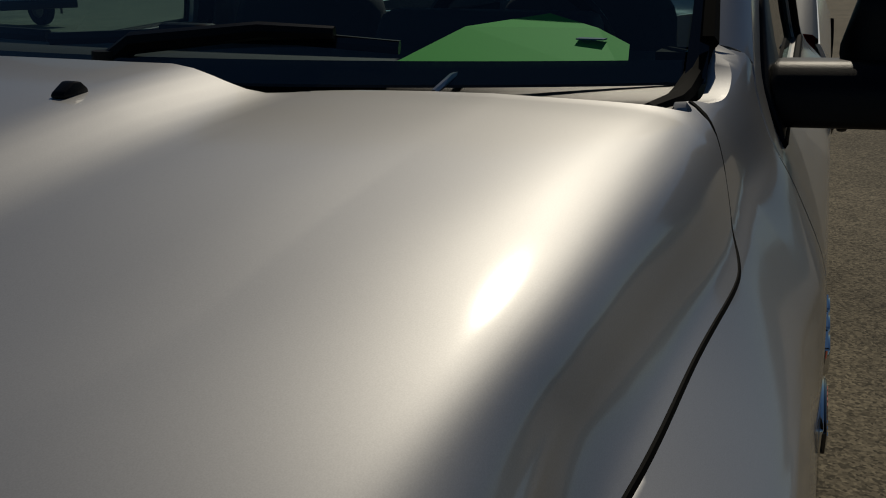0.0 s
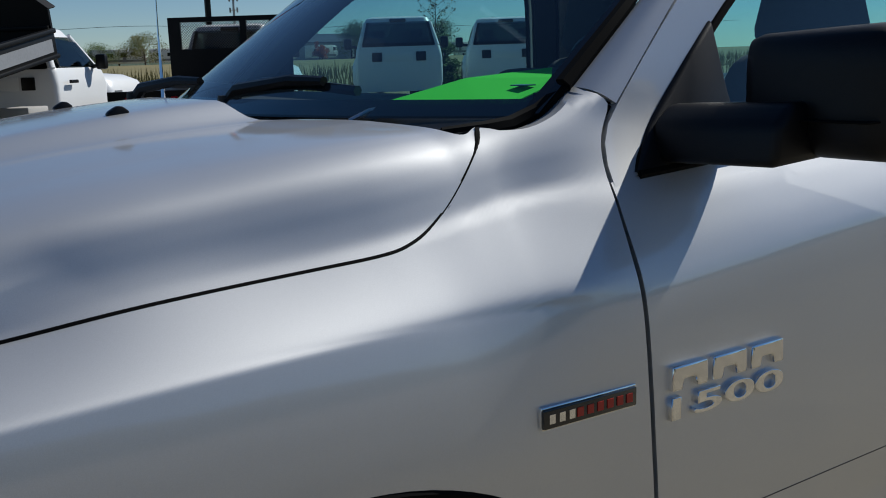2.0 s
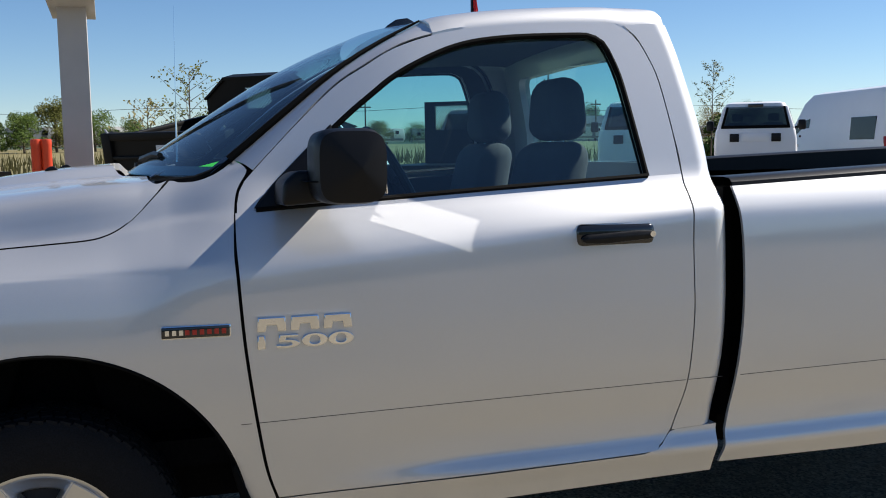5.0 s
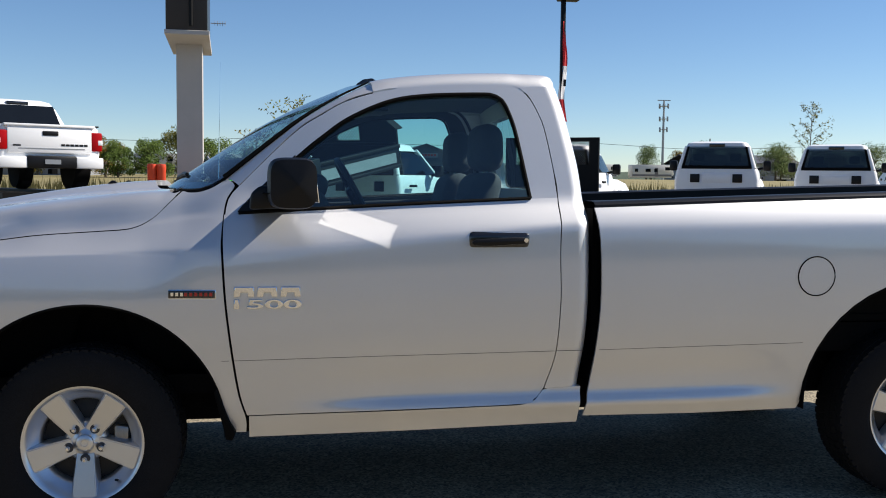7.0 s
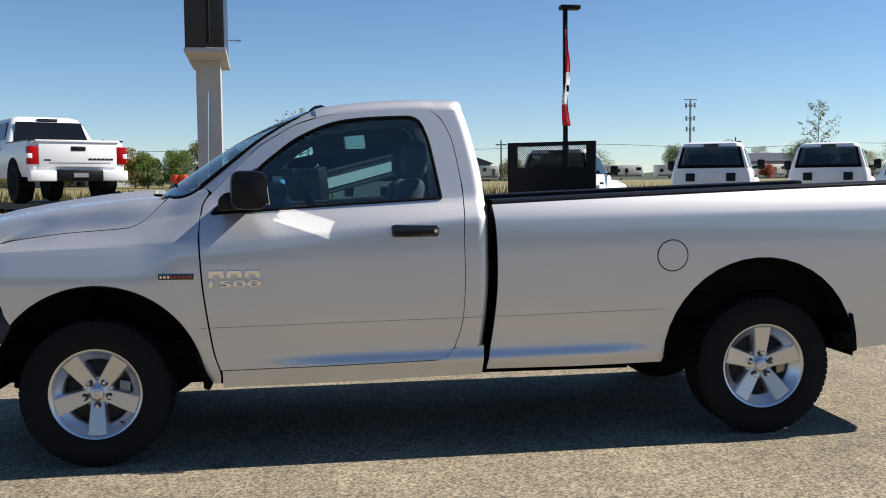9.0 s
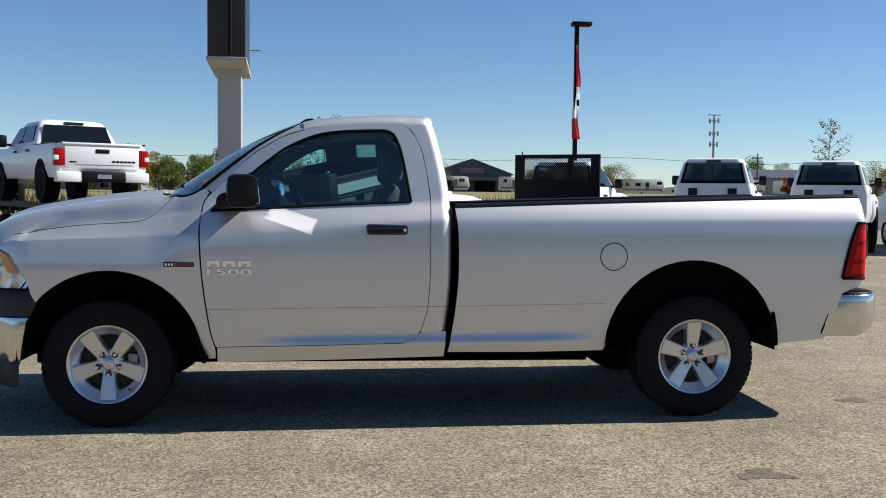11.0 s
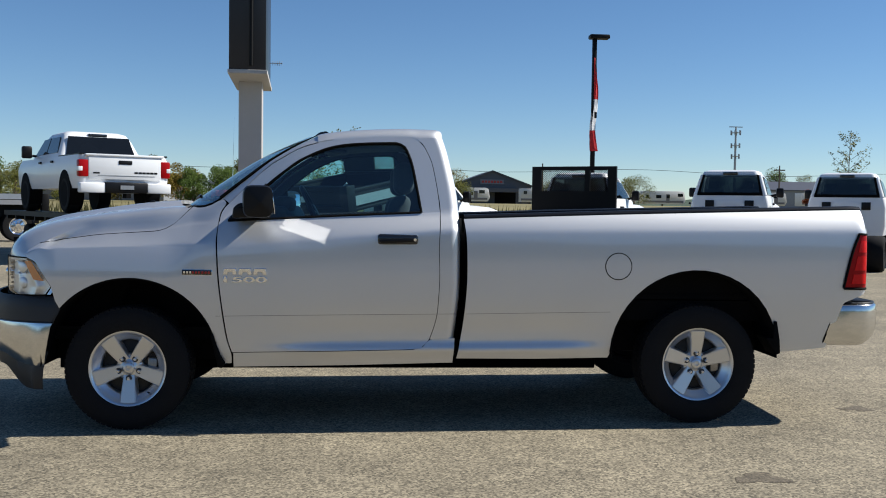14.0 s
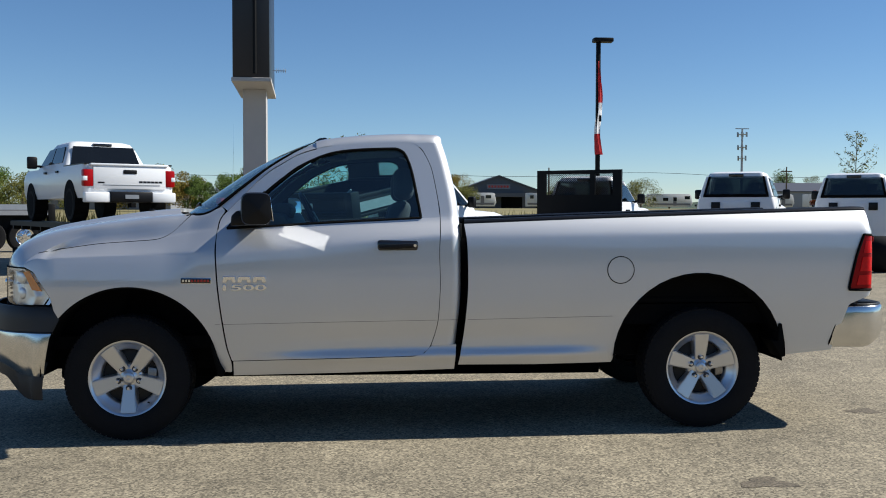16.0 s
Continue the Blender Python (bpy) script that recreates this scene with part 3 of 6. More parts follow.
# roof: rounded over the doors, windscreen pillars
EDGE = [(0.551, 0.811, 1.412), (0.70, 0.792, 1.535), (0.85, 0.762, 1.655), (1.00, 0.727, 1.750), (1.14, 0.690, 1.822)]  # glass edge, low to high
edge = resample(EDGE, 24)
outer = resample([(0.598, 1.385), (0.817, 1.604), (0.93, 1.682), (1.044, 1.745), (1.16, 1.781)], 24)
pil = []
for (ex, ey, ez), (ox, oz) in zip(edge, outer):
    o = Vector((ox, -cab_y(ox, oz), oz))
    e = Vector((ex, -ey, ez))
    row = []
    for t in np.linspace(0, 1, 8):
        p = o.lerp(e, t) + Vector((-0.25, -0.6, 0.75)).normalized() * 0.007 * math.sin(math.pi * t)
        row.append(tuple(p))
    pil.append(row)
pair("windscreen_pillar", skin(pil, 0.012, (0.3, 0.8, -0.3)), SILVER, truck)
ZR = table([(1.0, 1.775), (1.14, 1.833), (1.25, 1.856), (1.40, 1.873), (1.60, 1.885), (1.78, 1.888), (1.90, 1.882), (1.955, 1.866), (1.99, 1.835)])
OT = table([(1.10, 1.768), (1.16, 1.781), (1.228, 1.794), (1.461, 1.815), (1.69, 1.820), (1.745, 1.811), (1.80, 1.806), (1.99, 1.79)])
roof = []
turns = [(x, 0.0) for x in np.linspace(1.14, 1.85, 34)] + [(1.858, a) for a in np.linspace(0, math.pi / 2, 9)[1:]] + [(1.858, 2.0)]
for x, a in turns:
    last = a > 1.9
    a = min(a, math.pi / 2)
    xr, inset, drop = x + 0.07 * math.sin(a), 0.07 * (1 - math.cos(a)), 0.030 * (1 - math.cos(a)) ** 1.5
    zt, zo = ZR(min(x, 1.88)) - drop, OT(x) if x < 1.80 else 1.811
    yo = cab_y(x, zo) - inset
    if last:
        zt, zo = 1.79, 1.785
    pts = [(xr, -yo, zo), (xr, -yo + 0.012, zo + 0.35 * (zt - zo)), (xr, -yo + 0.045, zo + 0.68 * (zt - zo)), (xr, -yo + 0.10, zo + 0.84 * (zt - zo)), (xr, -0.5, zt - 0.006), (xr, -0.25, zt - 0.001), (xr, 0, zt)]
    r = resample(pts, 22)
    r[:, 0] -= 0.05 * smoothstep(1.5, 1.14, x) * (1 - (r[:, 1] / yo) ** 2)
    roof.append([tuple(p) for p in r] + [(a_, -b_, c_) for a_, b_, c_ in r[::-1][1:]])
roof_ob = part("roof", skin(roof, 0.02, (0, 0, -1)), SILVER, truck)
bm = prism([(-0.055, 0), (0.05, 0), (0.048, 0.018), (0.02, 0.034), (-0.02, 0.028), (-0.05, 0.008)], -0.022, 0.022, 0.008, 3)
ant = part("roof_antenna", bm, GLOSSB, roof_ob, "short black antenna pod")
ant.location = (1.152, -0.322, 1.843)

# cab corner behind the door, sill below it
CAB_R = [(1.992, 0.40), (2.002, 0.535), (2.030, 0.848), (2.031, 1.182), (2.028, 1.325), (2.010, 1.489), (1.965, 1.69), (1.945, 1.76), (1.928, 1.812)]
lft = [(1.848, 0.553), (1.876, 0.64), (1.892, 0.72), (1.901, 0.85), (1.904, 0.954), (1.900, 1.141), (1.909, 1.346), (1.894, 1.47), (1.864, 1.63), (1.839, 1.70), (1.80, 1.772), (1.76, 1.806)]
g = coons([(1.848, 0.553), (1.90, 0.556), (2.003, 0.56)], [(1.76, 1.808), (1.84, 1.815), (1.928, 1.812)], lft, [(2.003, 0.56)] + CAB_R[2:], 26, 60)
G = side_grid(g, cab_y)
ROLL = 0.06


def roll_back(G):
    for j in range(len(G[0])):
        xe = G[-1][j][0]
        for i in range(len(G)):
            x, y, z = G[i][j]
            d = x - (xe - ROLL)
            if d > 0:
                a = d / ROLL * math.pi / 2
                G[i][j] = (xe - ROLL + ROLL * math.sin(a), y + ROLL * (1 - math.cos(a)), z)
        G_last = G[-1][j]
    G.append([(x - 0.002, y + 0.10, z) for x, y, z in G[-1]])
    return G


pair("cab_corner", skin(roll_back(G), 0.012), SILVER, truck)
g = coons([(0.640, 0.378), (1.30, 0.388), (1.992, 0.406)], [(0.640, 0.466), (1.25, 0.478), (1.74, 0.489), (1.80, 0.502), (1.848, 0.553), (2.003, 0.56)], [(0.640, 0.378), (0.640, 0.466)], [(1.992, 0.406), (2.003, 0.56)], 60, 12, False)
pair("sill", skin(side_grid(g, cab_y), 0.06), SILVER, truck)

# cab back wall with its window
bm = bmesh.new()


def back_x(z):
    return float(np.interp(z, [0.4, 0.85, 1.18, 1.325, 1.489, 1.66, 1.80], [1.99, 2.028, 2.029, 2.026, 2.008, 1.970, 1.930])) - 0.004


O = resample([(-0.84, 0.50), (-0.86, 1.0), (-0.83, 1.36), (-0.74, 1.78), (-0.60, 1.83), (0, 1.845), (0.60, 1.83), (0.74, 1.78), (0.83, 1.36), (0.86, 1.0), (0.84, 0.50), (0, 0.50), (-0.84, 0.50)], 96, False)
I = resample([(-0.55, 1.375), (-0.62, 1.385), (-0.64, 1.42), (-0.60, 1.70), (-0.56, 1.735), (0, 1.745), (0.56, 1.735), (0.60, 1.70), (0.64, 1.42), (0.62, 1.385), (0.55, 1.375), (0, 1.372), (-0.55, 1.375)], 96, False)
V = [[bm.verts.new((back_x(z), y, z)) for y, z in ((O[i] * (1 - t) + I[i] * t) for t in np.linspace(0, 1, 6))] for i in range(95)]
for i in range(95):
    for j in range(5):
        bm.faces.new((V[i][j], V[(i + 1) % 95][j], V[(i + 1) % 95][j + 1], V[i][j + 1]))
r = bmesh.ops.extrude_face_region(bm, geom=list(bm.faces))
bmesh.ops.translate(bm, vec=(-0.05, 0, 0), verts=[v for v in r["geom"] if isinstance(v, bmesh.types.BMVert)])
bmesh.ops.recalc_face_normals(bm, faces=bm.faces)
part("cab_back", bm, SILVER, truck)
o = part("rear_glass", skin([[(back_x(z) - 0.02, y, z) for z in np.linspace(1.37, 1.75, 8)] for y in np.linspace(-0.65, 0.65, 8)], 0), TEAL, truck, "tinted rear window")
o.visible_shadow = False

# windscreen
ws, frit_side = [], []
for v in np.linspace(0, 1, 24):
    i = v * 23
    ex, ey, ez = [np.interp(i, range(24), edge[:, k]) for k in range(3)]
    dip = 0.045 * (1 - v) ** 6
    bulge = 0.26 - 0.17 * v
    pane = lambda u: (ex - 0.02 - dip - bulge * (1 - u * u), -ey * 0.995 * u, ez - 0.006 - dip * 0.8 + 0.022 * (1 - u * u) * v)
    ws.append([pane(u) for u in np.linspace(1, -1, 40)])
    wide = 0.032 - 0.012 * v
    frit_side.append([tuple(Vector(pane(1.002 - wide * q)) + Vector((-0.004, 0, 0.004))) for q in np.linspace(0, 1, 5)])
o = part("windscreen", skin(ws, 0), WSHIELD, truck, "clear windscreen with a faint green tint")
o.visible_shadow = False
low = [(x - 0.03, y * 1.0, z - 0.02) for x, y, z in ws[0]]
# black border printed on the glass, and the rubber at its edge
frit = [[tuple(Vector(ws[k][j]) + Vector((0.004, 0, -0.004))) for k in (0, 1)] for j in range(40)]
part("windscreen_border", skin(frit, 0), GLOSSB, truck)
pair("windscreen_border", skin(frit_side, 0), GLOSSB, truck)
pair("pillar_trim", pipe([tuple(Vector((ex - 0.012, -ey, ez)) + Vector((0, 0.010, 0.002))) for ex, ey, ez in edge], [0.015 - 0.0005 * i for i in range(len(edge))], 6), RUBBERW, truck)

# cowl between hood and windscreen
cw = []
for j, u in enumerate(np.linspace(1, -1, 48)):
    y = -0.785 * u
    xr = REAR_X(abs(y)) - 0.03
    gx, gz = np.interp(-y, [-0.80, -0.4, 0, 0.4, 0.80], [ws[0][39][0], ws[0][29][0], ws[0][20][0], ws[0][10][0], ws[0][0][0]]), 1.372
    row = []
    for t in np.linspace(0, 1, 8):
        row.append((xr + (gx + 0.03 - xr) * t, y, (ZC(xr) - 0.055) * (1 - t) + (gz - 0.006) * t + 0.004 * math.sin(t * 9)))
    cw.append(row)
part("cowl_panel", skin(cw, 0.02, (0, 0, -1)), BLACKP, truck, "black plastic cowl panel")
pair("pillar_foot", boxes((0.53, 0.62, -0.785, -0.735, 1.30, 1.402)), DARK, truck)
pair("cowl_end", pipe([(0.335, -0.76, 1.350), (0.40, -0.782, 1.353), (0.445, -0.785, 1.357), (0.495, -0.792, 1.376), (0.553, -0.802, 1.418)], [0.010, 0.014, 0.015, 0.014, 0.009], 8), RUBBERW, truck)

# wipers
for y0, y1 in ((-0.05, -0.43), (0.62, 0.14)):
    wp = thing("wiper")
    wp.parent = truck
    arm = pipe([(0.275, y0, 1.388), (0.283, y0 - 0.03, 1.412), (0.325, y0 - 0.2, 1.430), (0.345, y0 - 0.30, 1.428)], [0.016, 0.015, 0.012, 0.009], 8)
    part("wiper_arm", arm, BLACKP, wp)
    part("wiper_blade", pipe([(0.345, y0 + 0.16, 1.408), (0.335, y0 - 0.05, 1.420), (0.345, y0 - 0.25, 1.420), (0.372, y1, 1.410)], 0.010, 6), BLACKP, wp)
    part("blade_clip", boxes((0.325, 0.355, y0 - 0.12, y0 - 0.04, 1.412, 1.436, 0.006)), BLACKP, wp)
    bm = tube(bmesh.new(), (0.272, y0 + 0.005, 1.355), (0.272, y0 + 0.005, 1.402), 0.024, 0.019, 14)
    part("wiper_cap", bm, BLACKP, wp)
pair("washer_hose", pipe([(0.315, -0.50, 1.362), (0.35, -0.51, 1.378), (0.39, -0.52, 1.384)], 0.0045, 6), ALLOY, truck)

# whip antenna on the far fender
bm = pipe([(0.388, 0.79, 1.33), (0.400, 0.792, 1.36), (0.402, 0.794, 1.60), (0.412, 0.80, 2.06)], [0.010, 0.006, 0.0024, 0.0018], 6)
part("whip_antenna", bm, CHROME, truck, "thin steel whip antenna")

# bed
BED_F = [(2.016, 0.434), (2.046, 0.60), (2.067, 0.80), (2.074, 0.953), (2.069, 1.164), (2.052, 1.306)]
ARCH_R = arch(3.535, 0.46, 0.543, 0.538, 178, 0, 22)
bottom = [(2.016, 0.434), (2.5, 0.432), (2.985, 0.440)] + ARCH_R + [(4.10, 0.478), (4.40, 0.508)]
top = [(2.052, 1.306), (2.8, 1.336), (3.6, 1.364), (4.58, 1.394), (4.645, 1.388)]
right = [(4.40, 0.508), (4.50, 0.80), (4.64, 0.86), (4.66, 1.0), (4.66, 1.25), (4.645, 1.388)]
g = coons(resample(bottom, 120, False), top, BED_F, resample(right, 60, False), 120, 60)
pair("bed_side", skin(side_grid(g, bed_y), 0.012), SILVER, truck)
# the same darkening strip round the rear arch
pair("arch_lip", pipe([(x, -bed_y(x, z) + 0.003, z) for x, z in ARCH_R], 0.006, 6), RUBBERW, truck)
TOPZ = lambda x: float(np.interp(x, [2.066, 2.8, 3.6, 4.58, 4.66], [1.306, 1.336, 1.364, 1.394, 1.392]))
# rails with black caps
rail = []
for x in np.linspace(2.054, 4.645, 40):
    z, y = TOPZ(x), bed_y(x, TOPZ(x))
    rail.append([(x, -y + 0.003, z - 0.012), (x, -y + 0.006, z + 0.012), (x, -y + 0.022, z + 0.024), (x, -y + 0.06, z + 0.027), (x, -0.785, z + 0.026), (x, -0.765, z + 0.018), (x, -0.765, z - 0.09)])
pair("rail_cap", skin(rail, 0), BLACKP, truck, "black plastic bed rail cap")
bm = boxes((2.07, 4.60, -0.80, 0.80, 0.80, 0.83), (2.07, 2.10, -0.86, 0.86, 0.56, 1.30))
part("bed_floor", bm, DARK, truck)
pair("bed_wall", boxes((2.07, 4.60, -0.79, -0.765, 0.83, 1.30)), DARK, truck)
pair("wheel_house", boxes((3.10, 3.98, -0.765, -0.60, 0.83, 1.02, 0.03)), DARK, truck)
tg = boxes((4.60, 4.655, -0.80, 0.80, 0.86, 1.375, 0.02))
tailgate = part("tailgate", tg, SILVER, truck)
part("tailgate_cap", boxes((4.585, 4.665, -0.80, 0.80, 1.372, 1.395, 0.01)), TEXTURED, tailgate)
part("tailgate_handle", boxes((4.65, 4.668, -0.12, 0.12, 1.18, 1.27, 0.01)), BLACKP, tailgate)
for s in (1, -1):
    fb = [(3.026 + 0.0835 * math.cos(a), 1.0215 + 0.0835 * math.sin(a)) for a in np.linspace(0, math.tau, 41)]
    if s == 1:
        part("fuel_door_seam", pipe([(x, -bed_y(x, z) - 0.0005, z) for x, z in fb[:-1]], 0.0032, 5, True), RUBBERW, truck)
        disk = [[(3.026 + r * math.cos(a), -bed_y(3.026 + r * math.cos(a), 1.022 + r * math.sin(a)) - 0.0015, 1.022 + r * math.sin(a)) for r in (0.002, 0.03, 0.06, 0.081)] for a in np.linspace(0, math.tau, 40, endpoint=False)]
        part("fuel_door", skin(disk, 0, closed_u=True), SILVER, truck, "round silver fuel door")
# tail lamps
tl = coons([(4.500, 0.893), (4.664, 0.893)], [(4.592, 1.243), (4.664, 1.238)], [(4.494, 0.891), (4.515, 1.0), (4.548, 1.13), (4.592, 1.243)], [(4.664, 0.893), (4.664, 1.24)], 20, 20)
G = side_grid(tl, bed_y, 0.007)
G.append([(4.672, -0.91, z) for z in np.linspace(0.893, 1.24, 20)])
G.append([(4.674, -0.82, z) for z in np.linspace(0.893, 1.24, 20)])
rim_t = [G[0][j] for j in range(20)] + [G[i][19] for i in range(1, 20)]
low_t = [G[i][0] for i in range(0, 20)]
lamps = pair("tail_lamp", skin(G, 0.02), RED, truck, "red plastic tail lamp")
for s, o in zip((1, -1), lamps):
    for nm, pts_, rr in (("lamp_rim", rim_t, 0.008), ("lamp_rim", low_t, 0.009)):
        bm = pipe([(x - 0.004, y, z) for x, y, z in pts_], rr, 6)
        part(nm, bm if s == 1 else mirrored(bm), RUBBERW, o)
    for z0, z1 in ((0.925, 0.985), (1.01, 1.10), (1.125, 1.20)):
        cell = coons([(4.535 + 0.2 * (z0 - 0.9), z0), (4.640, z0)], [(4.535 + 0.2 * (z1 - 0.9), z1), (4.640, z1)], [(4.535 + 0.2 * (z0 - 0.9), z0), (4.535 + 0.2 * (z1 - 0.9), z1)], [(4.640, z0), (4.640, z1)], 8, 8, False)
        bm = skin(side_grid(cell, bed_y, 0.011), 0.006)
        part("lens_cell", bm if s == 1 else mirrored(bm), REDB, o, "bright red lens cell")
    part("reverse_lens", boxes((4.655, 4.677, -0.905, -0.83, 0.985, 1.05, 0.005)) if s == 1 else boxes((4.655, 4.677, 0.83, 0.905, 0.985, 1.05, 0.005)), WHITE, o)
# rear bumper
prof = [(0.525, 0.0), (0.56, 0.012), (0.66, 0.02), (0.74, 0.018), (0.775, 0.016), (0.786, 0.010), (0.793, -0.004), (0.795, -0.03)]
path = resample([(4.385, -0.945), (4.55, -0.957), (4.66, -0.950), (4.745, -0.885), (4.775, -0.80), (4.79, -0.5), (4.80, 0), (4.79, 0.5), (4.775, 0.80), (4.745, 0.885), (4.66, 0.950), (4.55, 0.957), (4.385, 0.945)], 70)
rows = []
for i, (x, y) in enumerate(path):
    d = path[min(i + 1, 69)] - path[max(i - 1, 0)]
    nrm = np.array([-d[1], d[0]]) / np.linalg.norm(d) * -1
    rows.append([(x + nrm[0] * o + (z - 0.53) * 0.30 * smoothstep(4.60, 4.40, x), y + nrm[1] * o, z + (0.055 * smoothstep(4.60, 4.76, x) if z < 0.6 else 0)) for z, o in prof])
part("rear_bumper", skin(rows, 0.03, (-0.3, 0, 0)), SOFTCHROME, truck, "chrome rear bumper")
# black strip drawing the dark gap ahead of the bumper's end
pair("bumper_end_seal", pipe([(x - 0.006, y + 0.006, z) for x, y, z in rows[0]], 0.008, 6), RUBBERW, truck)
part("bumper_pad_edge", pipe([(x, y, z + 0.002) for x, y, z in (r_[-2] for r_ in rows)], 0.009, 6), BLACKP, truck)
part("bumper_step", boxes((4.62, 4.745, -0.86, 0.86, 0.775, 0.806, 0.008)), BLACKP, truck, "black plastic step pad")
# dark block filling the gap in place of its shade
pair("bumper_gap", boxes((4.40, 4.60, -0.93, -0.80, 0.55, 0.80)), DARK, truck)

# nose: bumper, black upper cover, lamps, grille
NOSE = resample([(-0.425, -0.962), (-0.50, -0.948), (-0.60, -0.917), (-0.70, -0.866), (-0.78, -0.80), (-0.86, -0.70), (-0.93, -0.53), (-0.975, -0.3), (-0.99, 0)], 40)
NOSE = np.vstack([NOSE, NOSE[::-1][1:] * (1, -1)])


def wrap(prof, back=lambda z: -0.45, proud=0.0, lift=0.0):
    """A band round the nose: (height, out) profile; back(z) is where it ends at the wheel."""
    rows = []
    n = len(NOSE)
    for i, (x, y) in enumerate(NOSE):
        d = NOSE[min(i + 1, n - 1)] - NOSE[max(i - 1, 0)]
        nrm = np.array([-d[1], d[0]]) / np.linalg.norm(d)
        w = smoothstep(-0.62, -0.43, x)
        rows.append([(x + nrm[0] * (o + proud) + (back(z) + 0.43) * w, y + nrm[1] * (o + proud), z + (lift * smoothstep(-0.60, -0.82, x) if k < 3 else 0)) for k, (z, o) in enumerate(prof)])
    return skin(rows, 0.03, (0.7, 0, 0))


BACK = lambda z: float(np.interp(z, [0.25, 0.36, 0.63, 0.80], [-0.53, -0.52, -0.465, -0.375]))
part("front_bumper", wrap([(0.375, -0.02), (0.40, -0.006), (0.46, 0.006), (0.54, 0.014), (0.62, 0.016), (0.645, 0.012), (0.652, 0.003), (0.656, -0.015)], BACK, lift=0.06), SOFTCHROME, truck, "chrome front bumper")
part("bumper_cover", wrap([(0.640, -0.02), (0.655, 0.002), (0.73, 0.003), (0.785, -0.004), (0.805, -0.018)], BACK), TEXTURED, truck, "black plastic upper bumper cover")
part("air_dam", wrap([(0.238, -0.03), (0.30, -0.014), (0.37, -0.010), (0.42, -0.020), (0.47, -0.03)], BACK, lift=0.13), TEXTURED, truck, "black plastic air dam")
lamp_xz = coons([(-0.825, 0.810), (-0.70, 0.805), (-0.475, 0.815)], [(-0.825, 1.036), (-0.72, 1.038), (-0.595, 1.036)], [(-0.825, 0.810), (-0.825, 1.036)], [(-0.475, 0.815), (-0.438, 0.866), (-0.535, 1.008), (-0.595, 1.036)], 30, 24, False)
lf = lambda x, z: float(np.interp(x, NOSE_TOP[:, 0][::-1], -NOSE_TOP[:, 1][::-1]))
G0 = [[(x, -lf(x, z) - 0.006, z) for x, z in row] for row in lamp_xz]
G1 = [[(x + 0.02, -lf(x, z) + 0.022 + 0.020 * (1 - ((i % 10) / 4.5 - 1) ** 2) + 0.014 * (j > 12), z) for j, (x, z) in enumerate(row)] for i, row in enumerate(lamp_xz)]
hl = pair("headlamp", skin(G1, 0), LAMPCHROME, truck, "headlamp with a clear lens over bright reflectors")
for s, o in zip((1, -1), hl):
    bm = skin(G0, 0.012)
    part("lens", bm if s == 1 else mirrored(bm), LENS, o, "clear plastic lens").visible_shadow = False
    am = coons([(-0.560, 0.905), (-0.492, 0.898)], [(-0.625, 1.012), (-0.580, 1.018)], [(-0.560, 0.905), (-0.625, 1.012)], [(-0.492, 0.898), (-0.580, 1.018)], 6, 6, False)
    bm = skin([[(x, -lf(x, z) + 0.003, z) for x, z in row] for row in am], 0.01)
    part("amber_reflector", bm if s == 1 else mirrored(bm), AMBER, o, "amber side reflector")
    bm = bmesh.new()
    for zz in (0.875, 0.975):
        bmesh.ops.create_uvsphere(bm, u_segments=20, v_segments=12, radius=0.046, matrix=Matrix.Translation((-0.66, -0.790, zz)) @ Matrix.Rotation(radians(-40), 4, "Z") @ Matrix.Diagonal((1, 0.35, 0.9, 1)))
    part("lamp_bowl", bm if s == 1 else mirrored(bm), LAMPCHROME, o)
    bm = pipe([tuple(p) for p in (G0[0] + [r[-1] for r in G0] + G0[-1][::-1] + [r[0] for r in G0[::-1]])[::2]], 0.005, 5)
    part("lamp_seal", bm if s == 1 else mirrored(bm), RUBBERW, o)
gr = bmesh.new()
for z in np.linspace(0.83, 1.05, 8):
    tube(gr, (-0.80, -0.58, z), (-0.80, 0.58, z), 0.008, seg=6)
part("grille", gr, BLACKP, truck)
part("grille_bars", boxes((-0.95, -0.88, -0.035, 0.035, 0.81, 1.045, 0.02), (-0.86, -0.80, -0.54, 0.54, 0.90, 0.955, 0.02)), CHROME, truck)

# body line along the flank
for f, pts in ((cab_y, [(0.535, 0.695), (0.563, 0.695)]), (cab_y, [(0.583, 0.6955), (1.2, 0.705), (1.882, 0.714)]), (cab_y, [(1.892, 0.7145), (2.01, 0.7155)]), (bed_y, [(2.072, 0.716), (2.5, 0.724), (2.98, 0.733)])):
    # thin dark wire draws the shade of the crease
    pair("body_line", pipe([(x, -f(x, z) + 0.0003, z) for x, z in resample(pts, 24)], 0.0013, 5), DARKRECESS, truck)

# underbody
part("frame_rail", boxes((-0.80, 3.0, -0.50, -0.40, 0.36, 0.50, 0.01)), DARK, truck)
# far rail made deeper and wider, to screen off sunlit ground beyond the truck
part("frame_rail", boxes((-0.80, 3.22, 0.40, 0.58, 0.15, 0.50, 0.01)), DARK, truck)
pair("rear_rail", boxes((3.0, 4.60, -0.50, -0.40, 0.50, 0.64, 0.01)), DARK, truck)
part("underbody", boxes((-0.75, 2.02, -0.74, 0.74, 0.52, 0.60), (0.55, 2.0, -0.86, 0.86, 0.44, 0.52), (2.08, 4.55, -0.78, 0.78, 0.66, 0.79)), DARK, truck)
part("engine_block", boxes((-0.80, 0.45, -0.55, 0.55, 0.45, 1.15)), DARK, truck)
